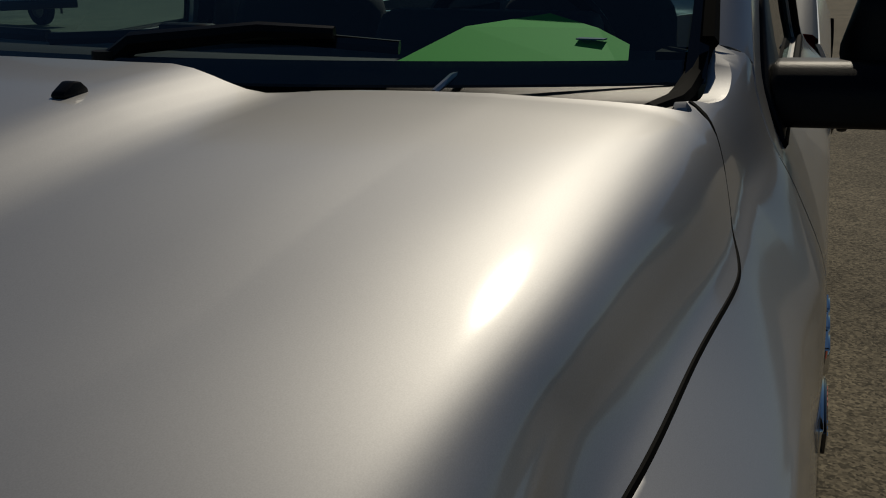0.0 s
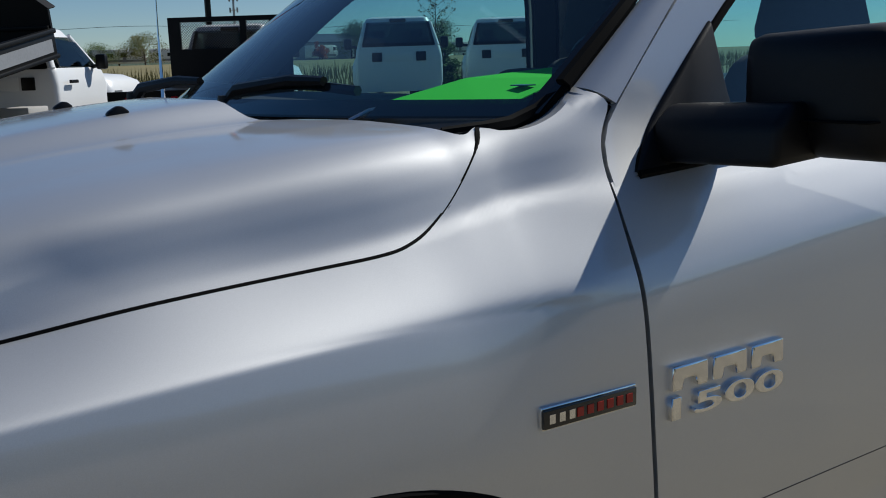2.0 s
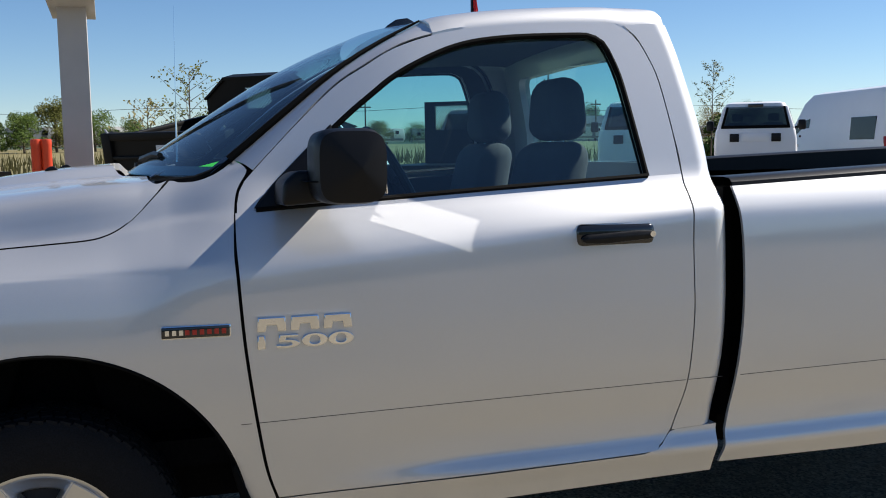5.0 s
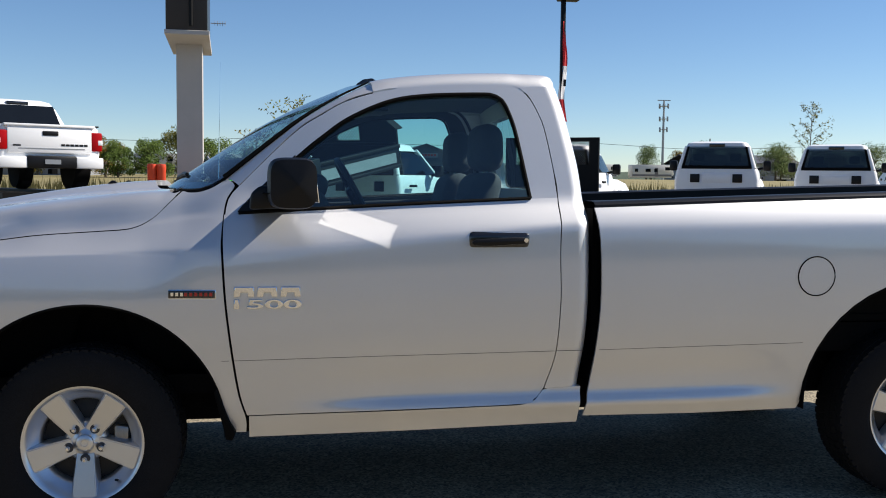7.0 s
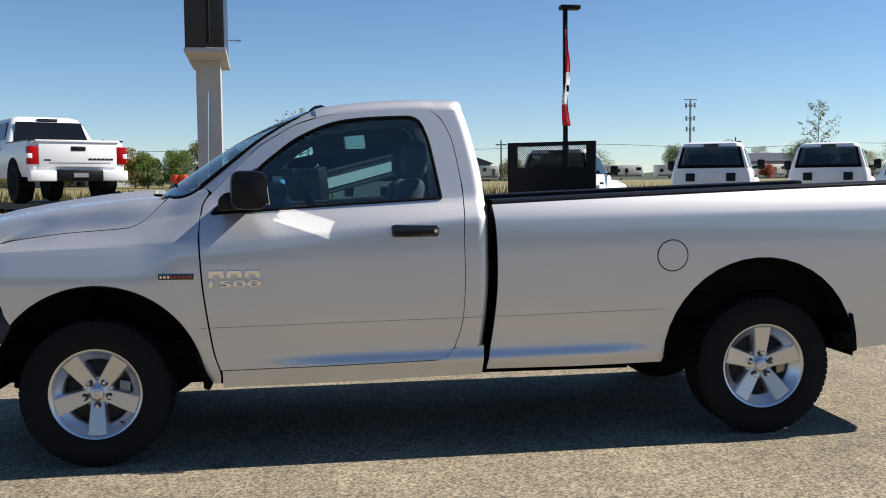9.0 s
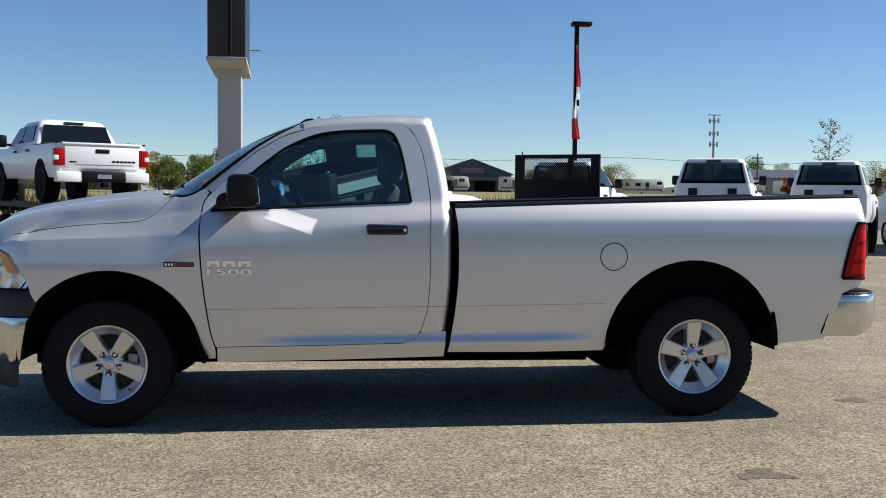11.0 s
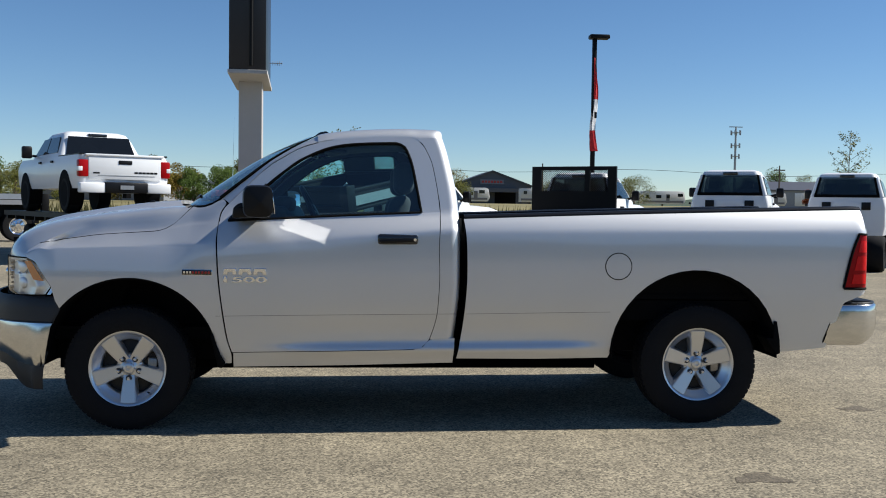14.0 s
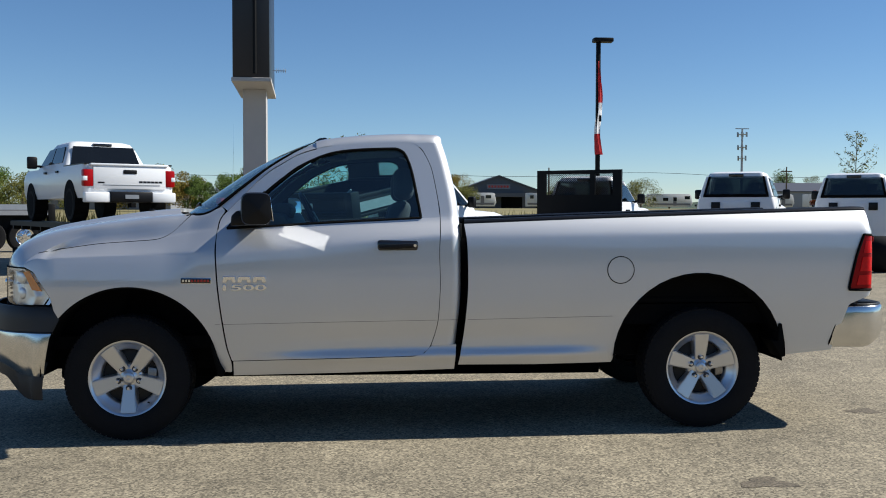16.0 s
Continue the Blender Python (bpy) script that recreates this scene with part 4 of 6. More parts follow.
for xa in (HUB_F, HUB_R):
    part("axle", tube(bmesh.new(), (xa, -0.8, HUB_Z[xa]), (xa, 0.8, HUB_Z[xa]), 0.05), DARK, truck)
part("spare_tank", boxes((2.15, 2.95, -0.70, -0.20, 0.40, 0.62, 0.05)), DARK, truck)
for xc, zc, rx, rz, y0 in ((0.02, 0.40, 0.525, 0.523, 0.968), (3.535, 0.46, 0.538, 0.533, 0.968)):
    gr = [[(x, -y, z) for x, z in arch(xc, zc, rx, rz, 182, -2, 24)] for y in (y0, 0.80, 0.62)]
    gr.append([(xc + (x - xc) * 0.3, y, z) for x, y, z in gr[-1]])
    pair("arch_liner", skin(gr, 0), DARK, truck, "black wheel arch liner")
for x0, zb in ((0.535, 0.26), (4.06, 0.44)):
    if x0 < 1:
        bm = prism([(0.540, 0.43), (0.505, 0.57), (0.515, 0.585), (0.565, 0.45), (0.59, 0.405), (0.575, 0.375), (0.55, 0.38)], -0.972, -0.86, 0.004)
    else:
        bm = prism([(4.045, 0.68), (4.062, 0.68), (4.083, 0.56), (4.088, 0.475), (4.06, 0.465), (4.02, 0.53), (3.99, 0.575), (4.04, 0.57)], -0.985, -0.82, 0.004)
    pair("splash_guard", bm, RUBBERW, truck, "black plastic splash guard")

# badges
BADGE = thing("side_badge")
BADGE.parent = truck
part("badge_rim", boxes((0.336, 0.517, -0.005, 0.004, -0.0180, 0.0180, 0.004)), CHROME, BADGE, "chrome badge frame")
part("badge_field", boxes((0.3365, 0.5135, -0.0085, 0.0, -0.0148, 0.0148, 0.003)), GLOSSB, BADGE)
for x0, w, n, mt in ((0.346, 0.0165, 3, CHROME), (0.397, 0.0175, 6, REDINK)):
    for i in range(n):
        a = x0 + i * (w + 0.0015)
        bm = boxes((a, a + w - 0.006, -0.0098, -0.008, -0.0068, 0.0068))
        part("badge_mark", bm, mt, BADGE, smooth=False)
BADGE.matrix_basis = Matrix.Translation((0, -cab_y(0.42, 0.966) + 0.001, 0.966)) @ Matrix.Rotation(radians(0.5), 4, "Y")
EMBLEM = thing("door_emblem")
EMBLEM.parent = doors[0]
for x0 in (0.584, 0.674, 0.764):
    # a plain chrome block, notched from below
    w, yb = 0.080, -cab_y(0.7, 0.97)
    outline = [(0, 0), (0.30, 0), (0.34, 0.42), (0.66, 0.42), (0.70, 0), (1, 0), (0.97, 1), (0.03, 1)]
    part("emblem_block", prism([(x0 + u * w, 0.951 + v * 0.040) for u, v in outline], yb - 0.010, yb + 0.004, 0.0035, 2), CHROME, EMBLEM, smooth=20)
text_mesh("emblem_number", "1500", 0.060, 0.004, CHROME, EMBLEM, Matrix.Translation((0.716, -cab_y(0.7, 0.93) - 0.003, 0.9035)) @ Matrix.Rotation(radians(90), 4, "X"), (0.262, 0.037))

# cabin
cabin = lambda n, bm, mt, lb="": part(n, bm, mt, truck, lb)
dash = prism([(0.36, 1.345), (0.56, 1.372), (0.80, 1.380), (0.93, 1.365), (0.97, 1.30), (0.94, 1.10), (0.98, 0.80), (0.70, 0.70), (0.50, 1.0)], -0.78, 0.78, 0.02, 2)
cabin("dashboard", dash, DASH, "dark vinyl dashboard")
cabin("instrument_hood", prism([(0.80, 1.36), (0.86, 1.432), (0.94, 1.436), (0.97, 1.40), (0.95, 1.33)], -0.58, -0.18, 0.02), DASH)
sw = thing("steering_wheel")
sw.parent = truck
bm = pipe([(0.19 * math.cos(a), 0.19 * math.sin(a), 0) for a in np.linspace(0, math.tau, 40, endpoint=False)], 0.015, 8, True)
part("rim", bm, BLACKP, sw)
part("hub", boxes((-0.08, 0.08, -0.07, 0.06, -0.03, 0.02, 0.02)), BLACKP, sw)
for a in (0, 180, 270):
    part("spoke", tube(bmesh.new(), (0.05 * math.cos(radians(a)), 0.05 * math.sin(radians(a)), 0), (0.185 * math.cos(radians(a)), 0.185 * math.sin(radians(a)), 0), 0.016, seg=8), BLACKP, sw)
sw.matrix_basis = pose(1.10, -0.38, 1.33, 0, 62, 0) @ Matrix.Rotation(radians(90), 4, "Z")
for y in (-0.39, 0.39):
    st = thing("seat")
    st.parent = truck
    part("cushion", boxes((1.15, 1.68, y - 0.26, y + 0.26, 0.78, 0.98, 0.07, 4)), CLOTH, st)
    bk = boxes((1.66, 1.80, y - 0.265, y + 0.265, 0.90, 1.452, 0.065, 4))
    for v in bk.verts:
        v.co.x += 0.22 * (v.co.z - 0.95) - 0.16
        v.co.y = y + (v.co.y - y) * (1 - 0.22 * max(0, v.co.z - 1.15) / 0.30)
    part("backrest", bk, CLOTH, st, "grey cloth backrest")
    hr = boxes((1.625, 1.76, y - 0.155, y + 0.155, 1.455, 1.672, 0.06, 4))
    for v in hr.verts:
        v.co.y = y + (v.co.y - y) * (1 - 0.3 * max(0, v.co.z - 1.5) / 0.145)
    part("headrest", hr, CLOTH, st, "grey cloth headrest")
    for s in (-0.06, 0.06):
        part("headrest_post", tube(bmesh.new(), (1.69, y + s, 1.36), (1.70, y + s, 1.48), 0.007, seg=8), CHROME, st)
cabin("centre_seat", boxes((1.30, 1.80, -0.12, 0.12, 0.80, 1.12, 0.05, 3)), CLOTH)
cabin("headliner", skin([[(x, y, ZR(x) - 0.055 - 0.03 * (y / 0.7) ** 2) for y in np.linspace(-0.70, 0.70, 9)] for x in np.linspace(1.16, 1.93, 10)], 0.02, (0, 0, 1)), CLOTH, "grey headliner")
cabin("cabin_floor", boxes((0.60, 2.0, -0.84, 0.84, 0.60, 0.63)), DARK)
cabin("firewall", boxes((0.47, 0.50, -0.78, 0.78, 0.60, 1.33)), DARK)
rv = prism([(1.055, 1.715), (1.10, 1.705), (1.105, 1.775), (1.06, 1.785)], -0.12, 0.12, 0.012, 3)
cabin("rear_view_mirror", rv, BLACKP, "black rear-view mirror")
for s in (-1, 1):
    cabin("sun_visor", boxes((1.13, 1.30, s * 0.40 - 0.2, s * 0.40 + 0.2, 1.765, 1.785, 0.008)), CLOTH)
# sheet on the dashboard
bm = bmesh.new()
P = [(0.405, -0.385, 1.374), (0.450, -0.712, 1.368), (0.585, -0.690, 1.404), (0.655, -0.63, 1.421), (0.735, -0.535, 1.437), (0.60, -0.44, 1.422)]
vs = [bm.verts.new(p) for p in P]
bm.faces.new(vs)
r = bmesh.ops.extrude_face_region(bm, geom=list(bm.faces))
bmesh.ops.translate(bm, vec=(0, 0, 0.002), verts=[v for v in r["geom"] if isinstance(v, bmesh.types.BMVert)])
bmesh.ops.recalc_face_normals(bm, faces=bm.faces)
sheet = part("paper_sheet", bm, GREEN, None, "fluorescent green paper sheet lying on the dashboard", False, category="paper")
part("printed_mark", boxes((0.575, 0.60, -0.655, -0.615, 1.411, 1.413)), PAPERINK, sheet)


# wheels
def wheel_meshes():
    R, w = TYRE, 0.245
    prof = [(0.222, -w * 0.36), (0.236, -w * 0.45), (0.26, -w * 0.49), (0.30, -w * 0.50), (0.335, -w * 0.485), (0.358, -w * 0.455), (R - 0.010, -w * 0.42), (R - 0.006, -w * 0.32), (R - 0.004, 0), (R - 0.006, w * 0.32), (R - 0.010, w * 0.42), (0.335, w * 0.485), (0.26, w * 0.49), (0.222, w * 0.36)]
    ty = lathe(prof, 72)
    tread = bmesh.new()
    N = 68
    for k in range(N):
        a = math.tau * k / N
        for j, (y0, y1, da) in enumerate(((-0.107, -0.076, 0.0), (-0.069, -0.028, 0.5), (-0.021, 0.021, 0.2), (0.028, 0.069, 0.7), (0.076, 0.107, 0.1))):
            aa = a + da * math.tau / N
            rr = R - (0.0075 if j in (0, 4) else 0.0035)
            box(tread, -0.0138, 0.0138, y0, y1, -0.012, 0.0045, m=Matrix.Rotation(-aa, 4, "Y") @ Matrix.Translation((0, 0, rr - 0.002)) @ Matrix.Rotation(radians(12 if j % 2 else -12), 4, "Z"))
    rim = lathe([(0.168, 0.05), (0.170, -0.030), (0.173, -0.044), (0.180, -0.052), (0.197, -0.068), (0.212, -0.087), (0.219, -0.098), (0.226, -0.104), (0.233, -0.106), (0.2355, -0.100), (0.232, -0.088), (0.224, -0.08), (0.222, 0.10)], 72)
    spoke = bmesh.new()
    # one broad flat spoke with chamfered flanks, along +z
    front = [(-0.031, 0.046), (0.031, 0.046), (0.034, 0.085), (0.039, 0.14), (0.044, 0.2135), (-0.044, 0.2135), (-0.039, 0.14), (-0.034, 0.085)]
    depth = lambda z: -0.062 - 0.033 * min(1, (z - 0.046) / 0.15)
    A = [spoke.verts.new((x, depth(z), z)) for x, z in front]
    M = [spoke.verts.new((x * 1.16, depth(z) + 0.010, z)) for x, z in front]
    B = [spoke.verts.new((x * 1.30, -0.020 - 0.025 * (z > 0.2), z)) for x, z in front]
    spoke.faces.new(A)
    n = len(front)
    for a, b in ((A, M), (M, B)):
        for i in range(n):
            spoke.faces.new((a[(i + 1) % n], a[i], b[i], b[(i + 1) % n]))
    bmesh.ops.recalc_face_normals(spoke, faces=spoke.faces)
    bmesh.ops.bevel(spoke, geom=[e for e in spoke.edges if all(v in A for v in e.verts)], offset=0.003, segments=2, affect="EDGES")
    hub = lathe([(0.0005, -0.068), (0.034, -0.068), (0.038, -0.064), (0.050, -0.060), (0.072, -0.052), (0.083, -0.040), (0.086, -0.01)], 40)
    capm = lathe([(0.0005, -0.078), (0.012, -0.079), (0.014, -0.082), (0.026, -0.081), (0.032, -0.077), (0.0335, -0.066)], 32)
    nut = lathe([(0.0005, -0.080), (0.006, -0.080), (0.0095, -0.074), (0.0105, -0.04)], 8)
    pocket = lathe([(0.0005, -0.0560), (0.0165, -0.0562), (0.0185, -0.0575), (0.0195, -0.054), (0.018, -0.045)], 20)
    disc = lathe([(0.06, -0.012), (0.165, -0.012), (0.168, -0.01), (0.165, 0.0), (0.06, 0.0)], 40)
    cal = prism([(0.105, -0.062), (0.160, -0.052), (0.165, 0.052), (0.105, 0.062)], -0.040, 0.02, 0.012)
    return ty, tread, rim, spoke, hub, capm, nut, pocket, disc, cal


def make_wheel(xc, turn):
    w = thing("wheel")
    w.parent = truck
    ty, tread, rim, spoke, hub, capm, nut, pocket, disc, cal = wheel_meshes()
    t = part("tyre", ty, RUBBER, w, "black rubber tyre")
    part("tread", tread, RUBBER, t, smooth=False)
    r = part("rim", rim, ALLOY, w, "silver alloy rim")
    first = part("spoke", spoke, ALLOY, r)
    first.matrix_basis = Matrix.Rotation(radians(turn), 4, "Y")
    for k in range(1, 5):
        o = new("spoke", first.data)
        o.parent = r
        o.matrix_basis = Matrix.Rotation(radians(turn + 72 * k), 4, "Y")
    part("hub", hub, ALLOY, w)
    part("valve_stem", tube(bmesh.new(), (0.118, -0.085, -0.150), (0.124, -0.062, -0.158), 0.005, seg=8), BLACKP, w)
    part("hub_cap", capm, ALLOY, w, "embossed silver hub cap")
    n0, p0 = part("wheel_nut", nut, CHROME, w), part("nut_pocket", pocket, DARKRECESS, w)
    for k in range(5):
        m = Matrix.Rotation(radians(turn + 72 * k), 4, "Y") @ Matrix.Translation((0, -0.012, 0.0660))
        if k == 0:
            n0.matrix_basis = p0.matrix_basis = m
        else:
            for nm, src in (("wheel_nut", n0), ("nut_pocket", p0)):
                o = new(nm, src.data)
                o.parent = w
                o.matrix_basis = m
    part("brake_disc", disc, DARKBRAKE, w)
    part("brake_caliper", cal, BRAKE, w)
    part("rim_barrel", lathe([(0.15, 0.07), (0.168, 0.06), (0.169, 0.0)], 48), DARKBRAKE, w)
    part("back_plate", lathe([(0.0005, 0.06), (0.20, 0.06), (0.205, 0.03)], 32), DARK, w)
    w.matrix_basis = Matrix.Translation((xc, -0.822, HUB_Z[xc]))
    f = copy_thing(w, Matrix.Translation((xc, 0.822, HUB_Z[xc])) @ Matrix.Rotation(math.pi, 4, "Z"))
    f.parent = truck


make_wheel(HUB_F, 180)
make_wheel(HUB_R, 0)

# ---- ground and distance ----
GROUND = material("aggregate_asphalt", (0.241, 0.206, 0.142), 0.92, 0, 0.12, 0.5, 0.19, 60, 0.3)
gn, gl_ = GROUND.node_tree.nodes, GROUND.node_tree.links
gb_ = gn["Principled BSDF"]
base_ = gb_.inputs["Base Color"].links[0].from_socket
gtc = gn.new("ShaderNodeTexCoord")


def ground_layer(socket, texture, scale, lo, hi, dark, bright, detail=0.0):
    """Multiplies the ground's colour by a patch pattern running from dark to bright."""
    tx = gn.new("ShaderNodeTexVoronoi" if texture == "stone" else "ShaderNodeTexNoise")
    tx.inputs["Scale"].default_value = scale
    if texture != "stone":
        tx.inputs["Detail"].default_value = detail
    gl_.new(gtc.outputs["Object"], tx.inputs["Vector"])
    mr = gn.new("ShaderNodeMapRange")
    for nm, v in (("From Min", lo), ("From Max", hi), ("To Min", dark), ("To Max", bright)):
        mr.inputs[nm].default_value = v
    gl_.new(tx.outputs["Color" if texture == "stone" else "Fac"], mr.inputs["Value"])
    mu = gn.new("ShaderNodeMix")
    mu.data_type, mu.blend_type = "RGBA", "MULTIPLY"
    mu.inputs["Factor"].default_value = 1
    gl_.new(socket, mu.inputs["A"])
    gl_.new(mr.outputs["Result"], mu.inputs["B"])
    return mu.outputs["Result"]


base_ = ground_layer(base_, "stone", 88.0, 0.15, 0.85, 0.42, 1.58)
base_ = ground_layer(base_, "stone", 42.0, 0.2, 0.8, 0.90, 1.10)
base_ = ground_layer(base_, "noise", 0.9, 0.35, 0.7, 0.80, 1.12, 5)
base_ = ground_layer(base_, "noise", 5.0, 0.3, 0.7, 0.85, 1.12, 6)
gl_.new(base_, gb_.inputs["Base Color"])
FIELD = material("dry_field", (0.20, 0.17, 0.07), 0.95, 0, 0.35, 0.05, 0.3, 6)
STAIN = material("oil_stain", (0.125, 0.103, 0.072), 0.88, 0, 0.4, 14, 0.6, 75, 0.5)
bm = bmesh.new()
xs = [-900, -300, -150, -80, -40, -20, -10, -6, -3, 0, 3, 6, 10, 20, 40, 80, 150, 300, 900]
ys = [-400, -100, -40, -20, -16, -14, -13, -12, -11, 0, 4, 5, 6, 7, 8, 9, 10, 20, 30, 36, 42, 60, 80, 100, 120, 150, 200, 300, 500, 1400]


def lie(y):
    return 0.0 if y < 42 else min(2.0, 0.018 * (y - 42)) + max(0, y - 220) * 0.002


V = [[bm.verts.new((x, y, lie(y) + fall(x, y))) for y in ys] for x in xs]
for i in range(len(xs) - 1):
    for j in range(len(ys) - 1):
        f = bm.faces.new((V[i][j], V[i + 1][j], V[i + 1][j + 1], V[i][j + 1]))
        f.material_index = 1 if ys[j] >= 36 else 0
part("ground", bm, [GROUND, FIELD], None, "light grey-brown aggregate asphalt lot with a dry field beyond", kind="structure")
rng = random.Random(4)
for sx, sy, r0 in ((3.47, -2.2, 0.11), (4.83, -0.55, 0.09), (0.62, -1.02, 0.05), (2.6, -3.0, 0.05)):
    bm = bmesh.new()
    vs = []
    for a in np.linspace(0, math.tau, 40, endpoint=False):
        q = r0 * (0.85 + 0.22 * math.sin(3 * a + sx) + 0.10 * math.sin(7 * a) + rng.uniform(-0.08, 0.08))
        x, y = sx + 1.35 * q * math.cos(a), sy + q * math.sin(a)
        vs.append(bm.verts.new((x, y, 0.002 + fall(x, y))))
    bm.faces.new(vs)
    part("ground_stain", bm, STAIN, None, "small dark oil stain on the asphalt", False, category="stain")

BARK = material("bark", (0.10, 0.075, 0.05), 0.9, 0, 0.25, 12, 0.3, 60, 0.5)
LEAF = material("green_foliage", (0.055, 0.11, 0.022), 0.6, 0, 0.3, 0.6, island=0.35, tint=(0.11, 0.15, 0.03), Specular_IOR_Level=0.08)
LEAFY = material("autumn_foliage", (0.26, 0.15, 0.02), 0.6, 0, 0.3, 0.6, island=0.4, tint=(0.12, 0.12, 0.02), Specular_IOR_Level=0.08)
LEAFR = material("rust_foliage", (0.28, 0.06, 0.015), 0.6, 0, 0.3, 0.6, island=0.4, Specular_IOR_Level=0.08)
LEAFO = material("olive_foliage", (0.10, 0.135, 0.028), 0.6, 0, 0.3, 0.6, island=0.35, tint=(0.15, 0.13, 0.03), Specular_IOR_Level=0.08)
GRASS = material("dry_grass", (0.20, 0.17, 0.06), 0.9, 0, 0.3, 0.3, island=0.4)
HILL = material("distant_woods", (0.05, 0.075, 0.05), 0.95, 0, 0.4, 0.02, 0.35, 0.4)
BEIGE = material("pale_render", (0.42, 0.405, 0.385), 0.8, 0, 0.06, 3, 0.08, 120, 0.2)
DARKSIDING = material("dark_grey_siding", (0.085, 0.09, 0.10), 0.6, 0.1, 0.1, 1.0, 0.06, 20)
GREYW = material("grey_metal_siding", (0.26, 0.27, 0.29), 0.55, 0.2, 0.08, 1.5, 0.06, 30)
DARKROOF = material("dark_metal_roof", (0.10, 0.10, 0.11), 0.5, 0.3, 0.12, 1)
RVW = material("rv_white_panel", (0.66, 0.65, 0.62), 0.45, 0, 0.05, 2)
RVBAND = material("rv_grey_band", (0.20, 0.19, 0.19), 0.5, 0, 0.1, 3)
STEEL = material("galvanised_steel", (0.35, 0.36, 0.37), 0.45, 0.7, 0.12, 9)
BLACKSTEEL = material("black_painted_steel", (0.0035, 0.0035, 0.0035), 0.5, 0, 0.2, 3, Specular_IOR_Level=0.2)
ALU = material("trailer_aluminium", (0.55, 0.56, 0.58), 0.35, 0.8, 0.1, 6)
WOOD = material("weathered_deck", (0.22, 0.19, 0.16), 0.85, 0, 0.2, 7, 0.3, 40, 0.4)
BARREL = material("orange_red_plastic", (0.62, 0.06, 0.02), 0.5, 0, 0.1, 4)
FLAGR = material("red_banner_cloth", (0.55, 0.02, 0.025), 0.8, 0, 0.1, 3)
FLAGW = material("white_banner_cloth", (0.75, 0.75, 0.75), 0.8, 0, 0.06, 3)
SIGNB = material("dark_sign_panel", (0.012, 0.013, 0.018), 0.35, 0, 0.2, 1.2)


def leaves(bm, centre, radius, count, size, seed, squash=0.8):
    r = random.Random(seed)
    for _ in range(count):
        d = Vector((r.gauss(0, 1), r.gauss(0, 1), r.gauss(0, 1))).normalized() * radius * r.random() ** 0.4
        d.z *= squash
        p = Vector(centre) + d
        u = Vector((r.gauss(0, 1), r.gauss(0, 1), r.gauss(0, 1))).normalized()
        w = u.orthogonal().normalized()
        s = size * r.uniform(0.6, 1.4)
        a = [bm.verts.new(p + u * s), bm.verts.new(p + w * s * 0.6), bm.verts.new(p - u * s), bm.verts.new(p - w * s * 0.6)]
        bm.faces.new(a)


def tree(x, y, h, w, mat, seed, label, clumps=16, per=120, size=0.28):
    """Tapered trunk and limbs, crown of many small leaf clumps with gaps."""
    r = random.Random(seed)
    z0 = lie(y)
    t = thing("tree", Matrix.Translation((x, y, z0)), label, "tree", "background trees")
    tr = bmesh.new()
    tube(tr, (0, 0, -0.2), (0, 0, h * 0.55), h * 0.03, h * 0.012, 8)
    cr = bmesh.new()
    for i in range(clumps):
        a, q = r.uniform(0, math.tau), r.random()
        zz = h * (0.14 + 0.78 * q)
        rad = w * 0.5 * (0.35 + 0.65 * math.sin(math.pi * min(1, 0.25 + 0.75 * q))) * r.uniform(0.3, 0.95)
        c = (rad * math.cos(a), rad * math.sin(a), zz)
        tube(tr, (0, 0, zz * 0.55), c, h * 0.009, h * 0.003, 5)
        leaves(cr, c, w * r.uniform(0.14, 0.24), per, size, seed * 50 + i, 0.8)
    part("trunk", tr, BARK, t)
    part("crown", cr, mat, t, smooth=False)
    return t


def sapling(x, y, h, seed, label, leafmat=LEAFO, spread=0.25, per=16, size=0.06):
    r = random.Random(seed)
    t = thing("young_tree", Matrix.Translation((x, y, lie(y))), label, "tree", "young trees of the lot")
    tr, cr = bmesh.new(), bmesh.new()
    tube(tr, (0, 0, 0), (0.02 * h, 0, h * 0.95), 0.035, 0.008, 7)
    for i in range(22):
        q = 0.42 + 0.55 * i / 22
        a = i * 2.4 + r.uniform(-0.4, 0.4)
        L = h * spread * (1.25 - q) * r.uniform(0.6, 1.25)
        p0 = Vector((0.02 * h * q, 0, h * q))
        p1 = p0 + Vector((math.cos(a) * L, math.sin(a) * L, L * r.uniform(0.5, 1.1)))
        tube(tr, p0, p1, 0.010, 0.003, 5)
        for k in range(3):
            leaves(cr, p0.lerp(p1, 0.45 + 0.27 * k), 0.16, per, size, seed * 90 + i * 3 + k, 0.9)
    part("trunk", tr, BARK, t)
    part("crown", cr, leafmat, t, smooth=False)
    return t


def loft(sections, seg=5):
    """Rounded-rectangle rings (z, x0, x1, y0, y1, radius) joined upward."""
    bm = bmesh.new()
    rings = []
    for z, x0, x1, y0, y1, r in sections:
        ring = []
        for cx, cy, a0 in ((x1 - r, y1 - r, 0), (x0 + r, y1 - r, 90), (x0 + r, y0 + r, 180), (x1 - r, y0 + r, 270)):
            for k in range(seg + 1):
                a = radians(a0 + 90 * k / seg)
                ring.append(bm.verts.new((cx + r * math.cos(a), cy + r * math.sin(a), z)))
        rings.append(ring)
    for A, B in zip(rings, rings[1:]):
        for k in range(len(A)):
            bm.faces.new((A[k], A[(k + 1) % len(A)], B[(k + 1) % len(A)], B[k]))
    bm.faces.new(rings[0][::-1])
    bm.faces.new(rings[-1])
    return bm


